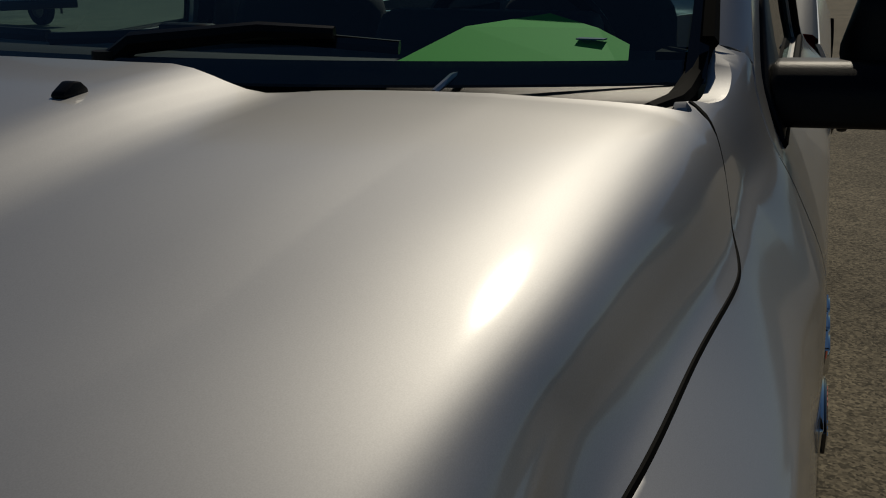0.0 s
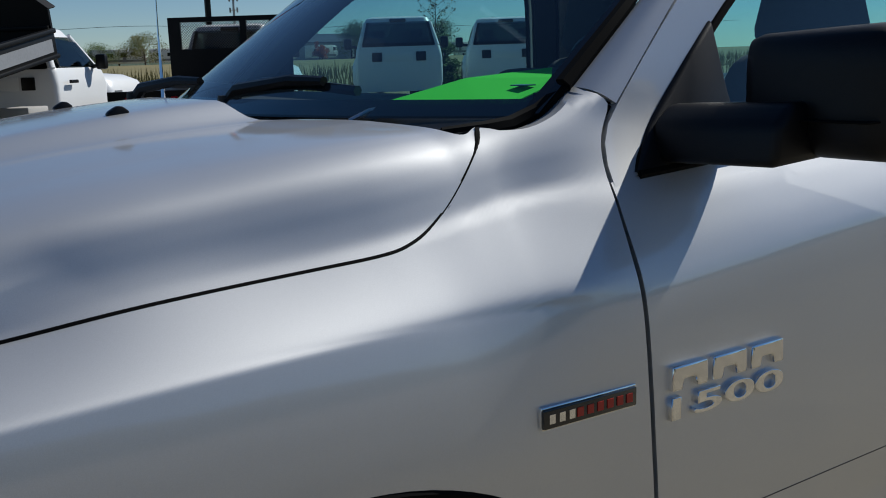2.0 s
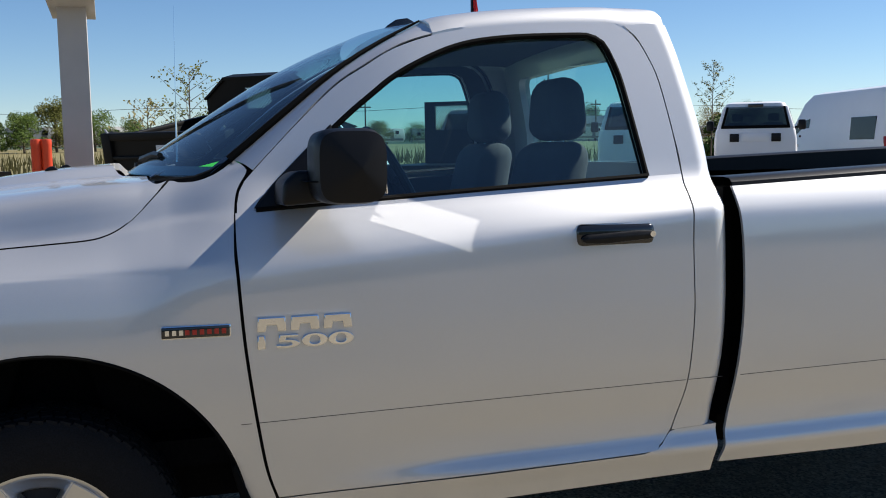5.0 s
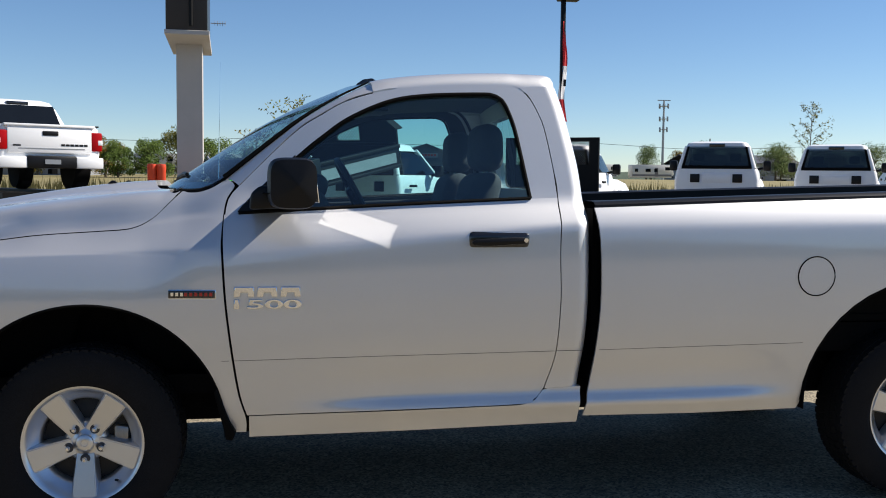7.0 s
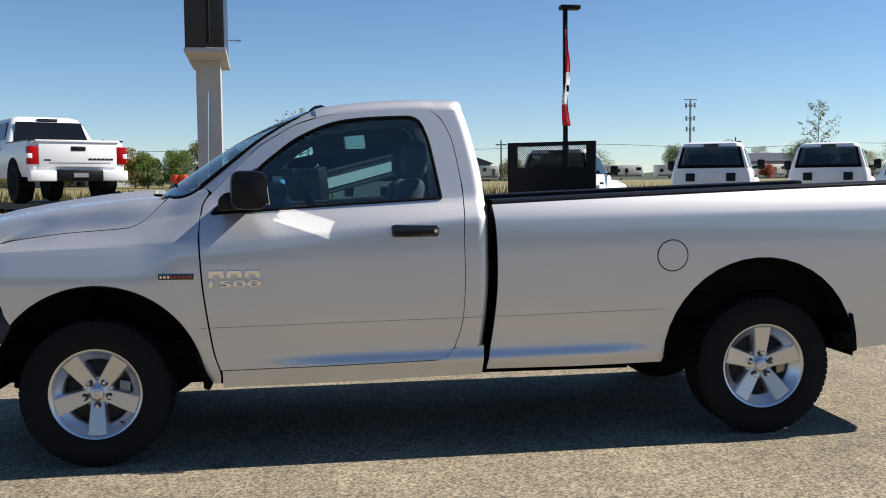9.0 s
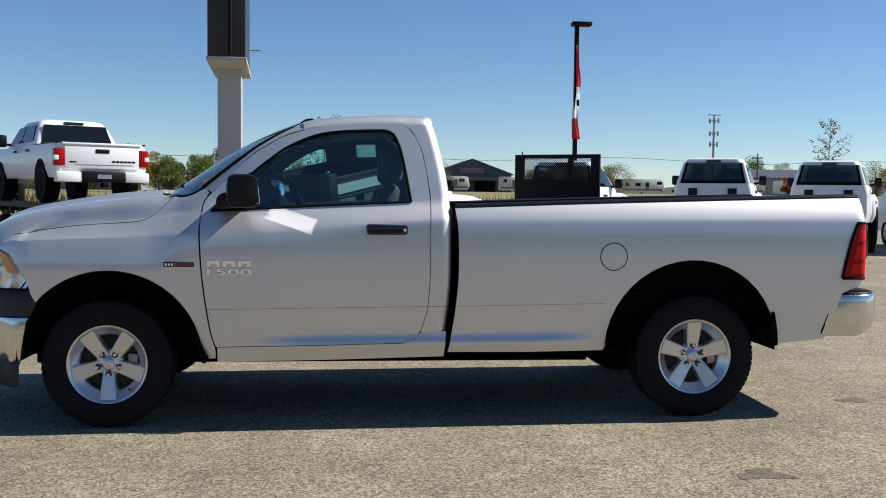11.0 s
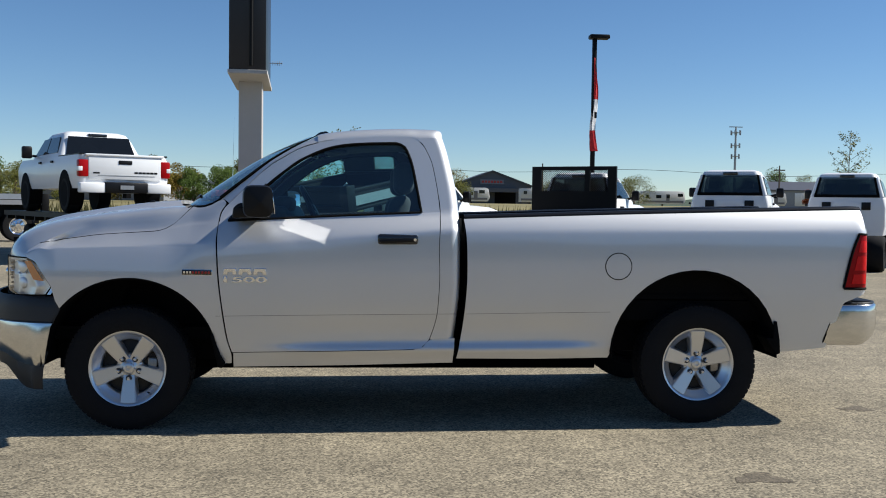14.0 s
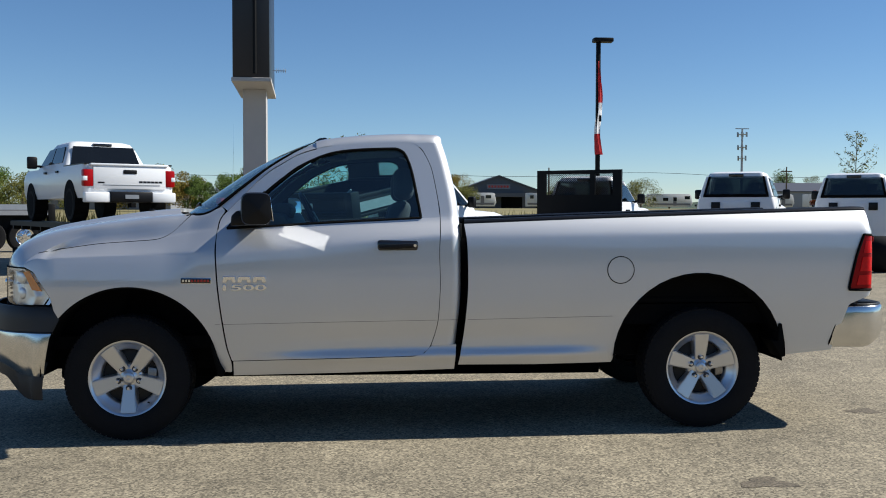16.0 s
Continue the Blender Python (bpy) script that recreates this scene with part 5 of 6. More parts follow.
def panel(parent, name, mat, pts, thick=0.01, label="", smooth=False):
    """A flat plate through four corners, given a little depth behind it."""
    bm = bmesh.new()
    P = [Vector(p) for p in pts]
    n = (P[1] - P[0]).cross(P[2] - P[1]).normalized()
    A, B = [bm.verts.new(p + n * thick) for p in P], [bm.verts.new(p - n * thick) for p in P]
    bm.faces.new(A)
    bm.faces.new(B[::-1])
    for i in range(len(P)):
        bm.faces.new((A[i], B[i], B[(i + 1) % len(P)], A[(i + 1) % len(P)]))
    bmesh.ops.recalc_face_normals(bm, faces=bm.faces)
    return part(name, bm, mat, parent, label, smooth)


def road_wheel(parent, x, y, r=0.40, w=0.26, rim=ALU):
    """A wheel whose axle lies along x."""
    h = thing("wheel")
    h.parent = parent
    h.matrix_basis = Matrix.Translation((x, y, r)) @ Matrix.Rotation(radians(90), 4, "Z")
    part("tyre", lathe([(r * 0.58, -w * 0.42), (r * 0.7, -w * 0.5), (r * 0.93, -w * 0.47), (r, -w * 0.36), (r, w * 0.36), (r * 0.93, w * 0.47), (r * 0.7, w * 0.5), (r * 0.58, w * 0.42)], 28), RUBBER, h)
    part("rim", lathe([(0.001, -w * 0.2), (r * 0.2, -w * 0.25), (r * 0.3, -w * 0.1), (r * 0.5, -w * 0.15), (r * 0.58, -w * 0.42), (r * 0.58, w * 0.42), (r * 0.5, w * 0.15), (0.001, w * 0.2)], 28), rim, h)


def work_cab(t, lift=0.0):
    """A white regular cab with its nose toward +y, its back at y = 0."""
    s = [(0.62, -0.93, 0.93, 0.0, 1.62, 0.08), (0.85, -0.98, 0.98, -0.01, 1.64, 0.08), (1.30, -0.98, 0.98, -0.01, 1.64, 0.08), (1.50, -0.95, 0.95, 0.0, 1.60, 0.10), (1.56, -0.925, 0.925, 0.01, 1.52, 0.12), (1.80, -0.84, 0.84, 0.05, 1.22, 0.13), (2.02, -0.76, 0.76, 0.10, 0.95, 0.14), (2.13, -0.70, 0.70, 0.14, 0.86, 0.16), (2.17, -0.58, 0.58, 0.24, 0.78, 0.16)]
    low_, high = s[:5], s[6:]
    part("cab", loft([(z + lift, a * 0.93, b * 0.93, c, d, r) for z, a, b, c, d, r in low_]), WHITE, t)
    part("roof", loft([(z + lift, a * 0.93, b * 0.93, c, d, r) for z, a, b, c, d, r in high]), WHITE, t)
    L = lift
    for sx in (-1, 1):
        for a, b, w in (((0.80, 0.07, 1.55), (0.655, 0.17, 2.04), 0.065), ((0.80, 1.45, 1.55), (0.655, 0.94, 2.04), 0.05)):
            part("pillar", tube(bmesh.new(), (sx * a[0], a[1], a[2] + L), (sx * b[0], b[1], b[2] + L), w, w * 0.9, 10), WHITE, t)
        panel(t, "window_edge", RUBBERW, [(sx * 0.76, 0.030, 1.585 + L), (sx * 0.70, 0.030, 1.585 + L), (sx * 0.60, 0.115, 2.05 + L), (sx * 0.645, 0.115, 2.05 + L)], 0.02)
    panel(t, "window_edge", RUBBERW, [(-0.76, 0.018, 1.55 + L), (0.76, 0.018, 1.55 + L), (0.75, 0.030, 1.62 + L), (-0.75, 0.030, 1.62 + L)], 0.02)
    panel(t, "rear_window", SMOKE, [(-0.76, 0.026, 1.58 + L), (0.76, 0.026, 1.58 + L), (0.65, 0.108, 2.05 + L), (-0.65, 0.108, 2.05 + L)], 0.012, "smoky rear window").visible_shadow = False
    for sx in (-0.40, 0.40):
        part("seat", boxes((sx - 0.24, sx + 0.24, 0.24, 0.40, 1.30 + L, 1.70 + L, 0.06), (sx - 0.13, sx + 0.13, 0.24, 0.34, 1.72 + L, 1.90 + L, 0.05)), CLOTH, t)
    part("dash", boxes((-0.75, 0.75, 1.15, 1.48, 1.50 + L, 1.66 + L, 0.05)), DASH, t)
    part("brake_lamp", boxes((-0.17, 0.17, 0.055, 0.13, 2.05 + L, 2.115 + L, 0.015)), GLOSSB, t)
    for sx in (-0.46, 0.46):
        part("cab_vent", boxes((sx - 0.105, sx + 0.105, -0.035, 0.01, 1.245 + L, 1.435 + L, 0.01)), BLACKP, t)
    part("centre_panel", boxes((-0.30, 0.30, -0.016, 0.01, 1.24 + L, 1.44 + L, 0.006)), WHITE, t)
    for sx in (-1, 1):
        panel(t, "side_window", SMOKE, [(sx * 0.852, 0.22, 1.58 + L), (sx * 0.852, 1.38, 1.56 + L), (sx * 0.745, 0.98, 1.94 + L), (sx * 0.73, 0.28, 2.0 + L)], 0.012)
        m = thing("door_mirror")
        m.parent = t
        part("mirror_arm", tube(bmesh.new(), (sx * 0.85, 1.25, 1.56 + L), (sx * 1.02, 1.22, 1.60 + L), 0.03, seg=8), BLACKP, m)
        part("mirror_housing", boxes((sx * 1.06 - 0.09, sx * 1.06 + 0.09, 1.12, 1.24, 1.52 + L, 1.76 + L, 0.04)), BLACKP, m)
        part("door_handle", boxes((sx * 0.985 - 0.02, sx * 0.985 + 0.02, 0.25, 0.48, 1.33 + L, 1.38 + L, 0.01)), BLACKP, t)
        part("fender_badge", boxes((sx * 0.99 - 0.012, sx * 0.99 + 0.012, 1.72, 1.95, 1.10 + L, 1.17 + L)), STEEL, t)
    hs = [(0.62, -0.92, 0.92, 1.55, 3.02, 0.12), (0.80, -0.99, 0.99, 1.55, 3.05, 0.14), (1.16, -0.98, 0.98, 1.55, 3.03, 0.18), (1.32, -0.92, 0.92, 1.55, 2.96, 0.25), (1.42, -0.78, 0.78, 1.50, 2.70, 0.25), (1.46, -0.5, 0.5, 1.45, 2.40, 0.25)]
    part("hood", loft([(z + lift, a, b, c, d, r) for z, a, b, c, d, r in hs]), WHITE, t)
    panel(t, "windscreen", SMOKE, [(-0.80, 1.53, 1.54 + L), (0.80, 1.53, 1.54 + L), (0.70, 0.97, 2.02 + L), (-0.70, 0.97, 2.02 + L)], 0.015)
    for sx in (-1, 1):
        part("wheel_arch", tube(bmesh.new(), (sx * 0.70, 2.22, 0.52 + L), (sx * 1.0, 2.22, 0.52 + L), 0.50, seg=28), DARK, t)


def chassis(t, length, lift=0.0, dual=True):
    part("frame", boxes((-0.45, -0.36, -length, 3.0, 0.60, 0.82), (0.36, 0.45, -length, 3.0, 0.60, 0.82), (-0.45, 0.45, -length, -length + 0.1, 0.60, 0.82)), DARK, t)
    for sx in (-1, 1):
        road_wheel(t, sx * 0.84, 2.22, 0.42, 0.26)
        road_wheel(t, sx * (0.80 if dual else 0.84), -length * 0.55, 0.42, 0.46 if dual else 0.26)
        part("tail_lamp", boxes((sx * 0.62 - 0.09, sx * 0.62 + 0.09, -length - 0.03, -length + 0.02, 0.74, 0.84, 0.01)), RED, t)
    part("axle", tube(bmesh.new(), (-0.8, -length * 0.55, 0.42), (0.8, -length * 0.55, 0.42), 0.08), DARK, t)


# two chassis cabs with bare frames, backs to the lot
for x, y, a in ((10.18, 16.0, -28), (13.35, 16.5, -33)):
    t = thing("work_truck", pose(x, y, 0.0, 0, 0, a), "white work truck with a bare chassis frame", "truck", "white work trucks")
    work_cab(t, 0.19)
    chassis(t, 2.6)

# flatbed truck with a mesh headboard
fb = thing("flatbed_truck", pose(6.45, 15.9, 0, 0, 0, -32), "white flatbed truck with a black steel bed and headboard", "truck")
work_cab(fb, 0.06)
chassis(fb, 3.4)
part("deck", boxes((-1.22, 1.22, -3.6, -0.16, 0.98, 1.10, 0.01)), BLACKSTEEL, fb)
part("deck_skirt", boxes((-1.22, 1.22, -3.64, -3.6, 0.88, 1.12)), BLACKSTEEL, fb)
for sx in (-0.9, -0.2, 0.15, 0.9):
    part("marker_lamp", boxes((sx - 0.05, sx + 0.05, -3.66, -3.63, 0.98, 1.03, 0.006)), RED, fb)
rack = thing("headboard")
rack.parent = fb
for a in ((-1.08, 1.00, -0.20, -0.12, 2.27, 2.36), (-1.08, -0.86, -0.20, -0.12, 1.1, 2.27), (0.79, 1.00, -0.20, -0.12, 1.1, 2.27), (-0.86, 0.79, -0.20, -0.12, 1.1, 1.78), (0.24, 0.36, -0.20, -0.12, 1.78, 2.27)):
    part("headboard_bar", boxes(a), BLACKSTEEL, rack, smooth=False)
# black plate added to make the white cab's back look dark
part("cab_guard", boxes((-0.74, 0.74, -0.04, -0.02, 1.10, 1.66)), BLACKSTEEL, rack, smooth=False)


def lattice(parent, name, at, w, h, nx, nz, r, mat):
    """Expanded-metal mesh: crossing thin bars in a w x h field; at(u, v) gives the place."""
    bm = bmesh.new()
    for i in range(-nz, nx):
        for s in (1, -1):
            a, b = (i / nx, (i + nz) / nx)
            pts = []
            for u, v in ((a, 0.0), (b, 1.0)):
                pts.append([u if s == 1 else 1 - u, v])
            (u0, v0), (u1, v1) = pts
            ts = sorted(q for q in ((0 - u0) / (u1 - u0), (1 - u0) / (u1 - u0)))
            t0, t1 = max(0, ts[0]), min(1, ts[1])
            if t1 - t0 < 0.02:
                continue
            p, q = (u0 + (u1 - u0) * t0, t0), (u0 + (u1 - u0) * t1, t1)
            tube(bm, at(*p), at(*q), r, seg=4, caps=False)
    return part(name, bm, mat, parent, smooth=False)


lattice(rack, "mesh_panel", lambda u, v: (-0.86 + 1.65 * u, -0.16, 1.78 + 0.49 * v), 1.65, 0.49, 34, 10, 0.005, BLACKSTEEL)

# dump truck, its bed a little raised
dt = thing("dump_truck", pose(2.08, 14.0, 0, 0, 0, -40), "white dump truck with a slightly raised black steel dump body", "truck")
work_cab(dt, -0.05)
chassis(dt, 3.2)
part("tool_box", boxes((0.50, 0.95, -0.95, -0.40, 0.84, 0.98, 0.02)), BEIGE, dt)
dump = thing("dump_body")
dump.parent = dt
dump.matrix_basis = Matrix.Translation((0, -2.78, 1.32)) @ Matrix.Rotation(radians(9.5), 4, "X")
part("floor", boxes((-1.10, 1.10, 0.0, 2.5, -0.06, 0.02)), BLACKSTEEL, dump)
for sx in (-1, 1):
    board = thing("side_board")
    board.parent = dump
    part("panel", boxes((sx * 1.10 - 0.03, sx * 1.10 + 0.03, 0.0, 2.5, -0.06, 0.30, 0.006)), BLACKSTEEL, board)
    part("top_rail", boxes((sx * 1.11 - 0.05, sx * 1.11 + 0.05, 0.0, 2.52, 0.27, 0.34, 0.015)), BLACKSTEEL, board)
    part("bottom_rail", boxes((sx * 1.11 - 0.05, sx * 1.11 + 0.05, 0.0, 2.52, -0.08, -0.02, 0.015)), BLACKSTEEL, board)
    # paler strip imitates the sky's reflection on the black side board
    part("bright_panel", boxes((sx * 1.135 - 0.008, sx * 1.135 + 0.008, 0.14, 2.38, 0.02, 0.20)), GREYW, board, "pale strip standing in for sky reflected in the side board", False)
    part("corner_post", boxes((sx * 1.10 - 0.09, sx * 1.10 + 0.09, -0.10, 0.14, -0.24, 0.42, 0.02)), BLACKSTEEL, board)
    part("hinge_pin", pipe([(sx * 1.02, -0.06, 0.36), (sx * 1.14, -0.02, 0.47)], 0.02, 6), STEEL, board)
    part("tail_lamp", boxes((sx * 0.98 - 0.05, sx * 0.98 + 0.05, -0.09, -0.03, -0.42, -0.28, 0.01)), RED, board)
gate_d = thing("tailgate")
gate_d.parent = dump
part("plate", boxes((-1.06, 1.06, -0.04, 0.0, -0.20, 0.38)), BLACKSTEEL, gate_d)
for z0, z1 in ((0.30, 0.42), (0.0, 0.06), (-0.24, -0.16)):
    part("gate_rail", boxes((-1.08, 1.08, -0.09, 0.0, z0, z1, 0.015)), BLACKSTEEL, gate_d)
part("maker_plate", boxes((-0.16, 0.16, -0.056, -0.038, 0.11, 0.22, 0.004)), FLAGW, gate_d, "small white maker plate")
shield = thing("headboard")
shield.parent = dump
for x0, x1, cut in ((-1.10, -0.27, -1), (0.27, 1.10, 1)):
    prof = [(x0, -0.06), (x1, -0.06), (x1, 0.95 if cut < 0 else 0.62)] + ([(0.66, 0.95), (x0, 0.95)] if cut > 0 else [(-0.66, 0.95), (x0, 0.62)])
    part("shield_plate", prism(prof, 2.5, 2.55), BLACKSTEEL, shield, smooth=False)
part("shield_plate", boxes((-0.27, 0.27, 2.5, 2.55, -0.06, 0.42)), BLACKSTEEL, shield, smooth=False)
part("shield_plate", boxes((-0.27, 0.27, 2.5, 2.55, 0.78, 0.95)), BLACKSTEEL, shield, smooth=False)
part("shield_rib", boxes((-1.08, 1.08, 2.45, 2.5, 0.32, 0.38, 0.01)), BLACKSTEEL, shield)
for sx in (-1, 1):
    wing = [(sx * 1.10, 0.60), (sx * 1.13, 0.62), (sx * 0.68, 0.97), (sx * 0.65, 0.94)]
    part("shield_wing", prism(wing, 2.46, 2.68), BLACKSTEEL, shield, smooth=False)
part("shield_roof", prism([(2.46, 0.93), (2.80, 0.97), (2.80, 1.0), (2.46, 0.98)], -0.68, 0.68, 0, axis="x"), BLACKSTEEL, shield, smooth=False)
lattice(shield, "mesh_window", lambda u_, v_: (-0.27 + 0.54 * u_, 2.52, 0.42 + 0.36 * v_), 0.54, 0.36, 9, 6, 0.007, BLACKSTEEL)

# white pickup on a trailer
tp = thing("crew_cab_pickup", pose(-3.85, 15.2, 1.12, 0, 0, 31), "white four-door pickup truck riding on a trailer", "pickup truck")
body = [(0.55, -0.96, 0.96, 0.02, 5.65, 0.12), (0.72, -1.0, 1.0, 0.0, 5.70, 0.14), (1.02, -1.01, 1.01, 0.0, 5.70, 0.14), (1.18, -0.99, 0.99, 0.01, 5.60, 0.14), (1.28, -0.97, 0.97, 0.02, 5.40, 0.16)]
part("body", loft(body), WHITE, tp)
cabs = [(1.24, -0.96, 0.96, 1.75, 4.35, 0.1), (1.36, -0.93, 0.93, 1.78, 4.22, 0.1), (1.70, -0.80, 0.80, 1.95, 3.75, 0.14), (1.86, -0.72, 0.72, 2.10, 3.45, 0.16), (1.91, -0.60, 0.60, 2.25, 3.3, 0.18)]
part("cab", loft(cabs), WHITE, tp)
panel(tp, "rear_window", DARKGLASS, [(-0.80, 1.765, 1.34), (0.80, 1.765, 1.34), (0.70, 1.965, 1.77), (-0.70, 1.965, 1.77)], 0.015, "dark rear window")
for sx in (-1, 1):
    panel(tp, "side_window", DARKGLASS, [(sx * 0.925, 1.98, 1.38), (sx * 0.925, 2.95, 1.37), (sx * 0.80, 2.95, 1.76), (sx * 0.80, 2.20, 1.76)], 0.012)
    panel(tp, "side_window", DARKGLASS, [(sx * 0.925, 3.02, 1.37), (sx * 0.925, 4.05, 1.36), (sx * 0.80, 3.62, 1.74), (sx * 0.80, 3.02, 1.76)], 0.012)
    tl_ = thing("tail_lamp")
    tl_.parent = tp
    part("lens", boxes((sx * 0.90 - 0.105, sx * 0.90 + 0.115, -0.03, 0.16, 0.80, 1.17, 0.03)), RED, tl_, "red tail lamp lens")
    part("reverse_lens", boxes((sx * 0.97 - 0.045, sx * 0.97 + 0.05, -0.034, 0.1, 0.92, 1.02, 0.01)), WHITE, tl_)
    part("bumper_end", boxes((sx * 0.73 - 0.27, sx * 0.73 + 0.27, -0.13, 0.10, 0.45, 0.67, 0.03)), WHITE, tp)
    part("wheel_arch", tube(bmesh.new(), (sx * 0.70, 1.10, 0.50), (sx * 1.015, 1.10, 0.50), 0.47, seg=28), DARK, tp)
    part("wheel_arch", tube(bmesh.new(), (sx * 0.70, 4.80, 0.50), (sx * 1.015, 4.80, 0.50), 0.47, seg=28), DARK, tp)
    for wy in (1.10, 4.80):
        road_wheel(tp, sx * 0.88, wy, 0.42, 0.28, GLOSSB)
    for hy in (2.1, 3.2):
        part("door_handle", boxes((sx * 1.01 - 0.02, sx * 1.01 + 0.02, hy, hy + 0.2, 1.15, 1.20, 0.01)), BLACKP, tp)
    m = thing("towing_mirror")
    m.parent = tp
    part("mirror_arm", tube(bmesh.new(), (sx * 0.93, 4.0, 1.36), (sx * 1.12, 3.98, 1.38), 0.03, seg=8), BLACKP, m)
    part("mirror_housing", boxes((sx * 1.16 - 0.12, sx * 1.16 + 0.12, 3.9, 4.02, 1.30, 1.60, 0.04)), BLACKP, m)
gate = part("tailgate", boxes((-0.80, 0.80, -0.035, 0.05, 0.74, 1.27, 0.02)), WHITE, tp)
part("gate_lip", boxes((-0.86, 0.86, -0.06, 0.06, 1.25, 1.30, 0.015)), WHITE, gate)
part("gate_handle", boxes((-0.15, 0.15, -0.05, -0.02, 1.08, 1.17, 0.015)), BLACKP, gate)
# grey strip in place of the crease's shade
part("gate_crease", boxes((-0.60, 0.66, -0.042, -0.03, 0.825, 0.84)), STEEL, gate)
for k in range(6):
    part("gate_mark", boxes((0.20 + 0.088 * k, 0.272 + 0.088 * k, -0.04, -0.03, 0.885, 0.925)), BLACKP, gate, smooth=False)
part("gate_mark", boxes((-0.70, -0.56, -0.04, -0.03, 0.87, 0.90)), BLACKP, gate, smooth=False)
part("bumper_middle", boxes((-0.47, 0.47, -0.15, 0.10, 0.45, 0.69, 0.03)), BLACKP, tp)
part("dealer_plate", boxes((-0.15, 0.15, -0.165, -0.14, 0.53, 0.62)), STEEL, tp)
part("hitch", boxes((-0.05, 0.05, -0.25, 0.0, 0.34, 0.44)), DARK, tp)
part("bed_cap", boxes((-0.97, -0.86, 0.05, 1.75, 1.275, 1.305), (0.86, 0.97, 0.05, 1.75, 1.275, 1.305), (-0.86, 0.86, 1.70, 1.76, 1.2, 1.30)), BLACKP, tp)
part("roof_lamp", boxes((-0.22, 0.22, 2.02, 2.14, 1.79, 1.86, 0.015)), GLOSSB, tp)
# dark slab standing in for the shade inside the bed
part("bed_shadow", boxes((-0.86, 0.86, 0.06, 1.70, 1.265, 1.285)), DARK, tp)

tr = thing("car_trailer", pose(-3.85, 15.2, 0, 0, 0, 31), "long flatbed trailer with dual wheels, carrying a pickup", "trailer")
part("runway", boxes((-1.15, -0.55, -0.9, 6.6, 1.0, 1.12)), BLACKSTEEL, tr)
part("runway", boxes((0.55, 1.15, -0.9, 6.6, 1.0, 1.12)), BLACKSTEEL, tr)
for k in range(8):
    part("cross_member", boxes((-1.15, 1.15, -0.8 + k, -0.7 + k, 0.90, 1.0)), BLACKSTEEL, tr)
for sx in (-0.95, 0.95):
    part("stand", boxes((sx - 0.05, sx + 0.05, -0.85, -0.75, 0.0, 0.95)), BLACKSTEEL, tr)
for k in range(3):
    for sx in (-1, 1):
        road_wheel(tr, sx * 0.95, 2.6 + 0.95 * k, 0.40, 0.24)
t2 = thing("flatbed_trailer", pose(-10.8, 27.75, 0.0, 0, 0, 30), "flatbed trailer with a pale deck edge and bright-rimmed dual wheels", "trailer")
part("deck", boxes((-5.0, 0.85, -1.2, 1.2, 1.50, 1.58)), WOOD, t2)
part("side_rail", boxes((-5.0, 0.86, -1.26, -1.2, 1.42, 1.60)), ALU, t2, "bright aluminium deck edge")
part("lower_rail", boxes((-5.0, 0.86, -1.25, -1.2, 1.24, 1.40)), GREYW, t2, "dull grey lower rail")
part("end_board", boxes((0.87, 1.10, -1.26, -0.9, 0.85, 1.62, 0.02)), BLACKSTEEL, t2)
part("main_beam", boxes((-5.0, 0.86, -0.5, -0.3, 0.7, 1.5)), BLACKSTEEL, t2)
part("mud_guard", boxes((-1.6, 0.9, -0.62, -0.58, 0.6, 1.3)), BLACKSTEEL, t2)
for x in (0.15, -0.95):
    w = thing("wheel")
    w.parent = t2
    w.matrix_basis = Matrix.Translation((x, -0.95, 0.52))
    part("tyre", lathe([(0.29, -0.14), (0.38, -0.16), (0.49, -0.15), (0.52, -0.11), (0.52, 0.3), (0.29, 0.3)], 28), RUBBER, w)
    part("rim", lathe([(0.001, -0.13), (0.08, -0.13), (0.1, -0.06), (0.2, -0.04), (0.27, -0.13), (0.30, -0.14), (0.29, 0.1)], 28), CHROME, w)
    for k in range(8):
        a = math.tau * k / 8
        bm = tube(bmesh.new(), (0.15 * math.cos(a), -0.02, 0.15 * math.sin(a)), (0.15 * math.cos(a), -0.09, 0.15 * math.sin(a)), 0.02, seg=6)
        part("lug_nut", bm, STEEL, w)

# sign on a square pillar
sg = thing("roadside_sign", Matrix.Translation((-1.678, 20.1, 0)) @ Matrix.Rotation(math.radians(3.7), 4, "Z"), "tall dark sign box on a beige rendered pillar", "sign")
part("pillar", boxes((-0.375, 0.265, 0.85, 1.85, 0, 4.795, 0.008)), BEIGE, sg, smooth=False)
part("capital", boxes((-0.56, 0.47, -0.9, 3.1, 4.79, 4.895, 0.012)), BEIGE, sg, smooth=False)
part("sign_box", boxes((-0.53, 0.43, -0.85, 3.05, 4.896, 11.0, 0.02)), SIGNB, sg, "dark unlit sign cabinet")
part("conduit", tube(bmesh.new(), (0.05, -0.87, 5.0), (0.05, -0.87, 11.0), 0.05), BLACKSTEEL, sg)
part("aerial", pipe([(0.5, -0.6, 5.12), (0.85, -0.6, 5.12)], 0.012, 5), STEEL, sg)
for k in range(5):
    part("aerial_tine", pipe([(0.60 + 0.06 * k, -0.6, 5.06), (0.60 + 0.06 * k, -0.6, 5.18)], 0.006, 4), STEEL, sg)

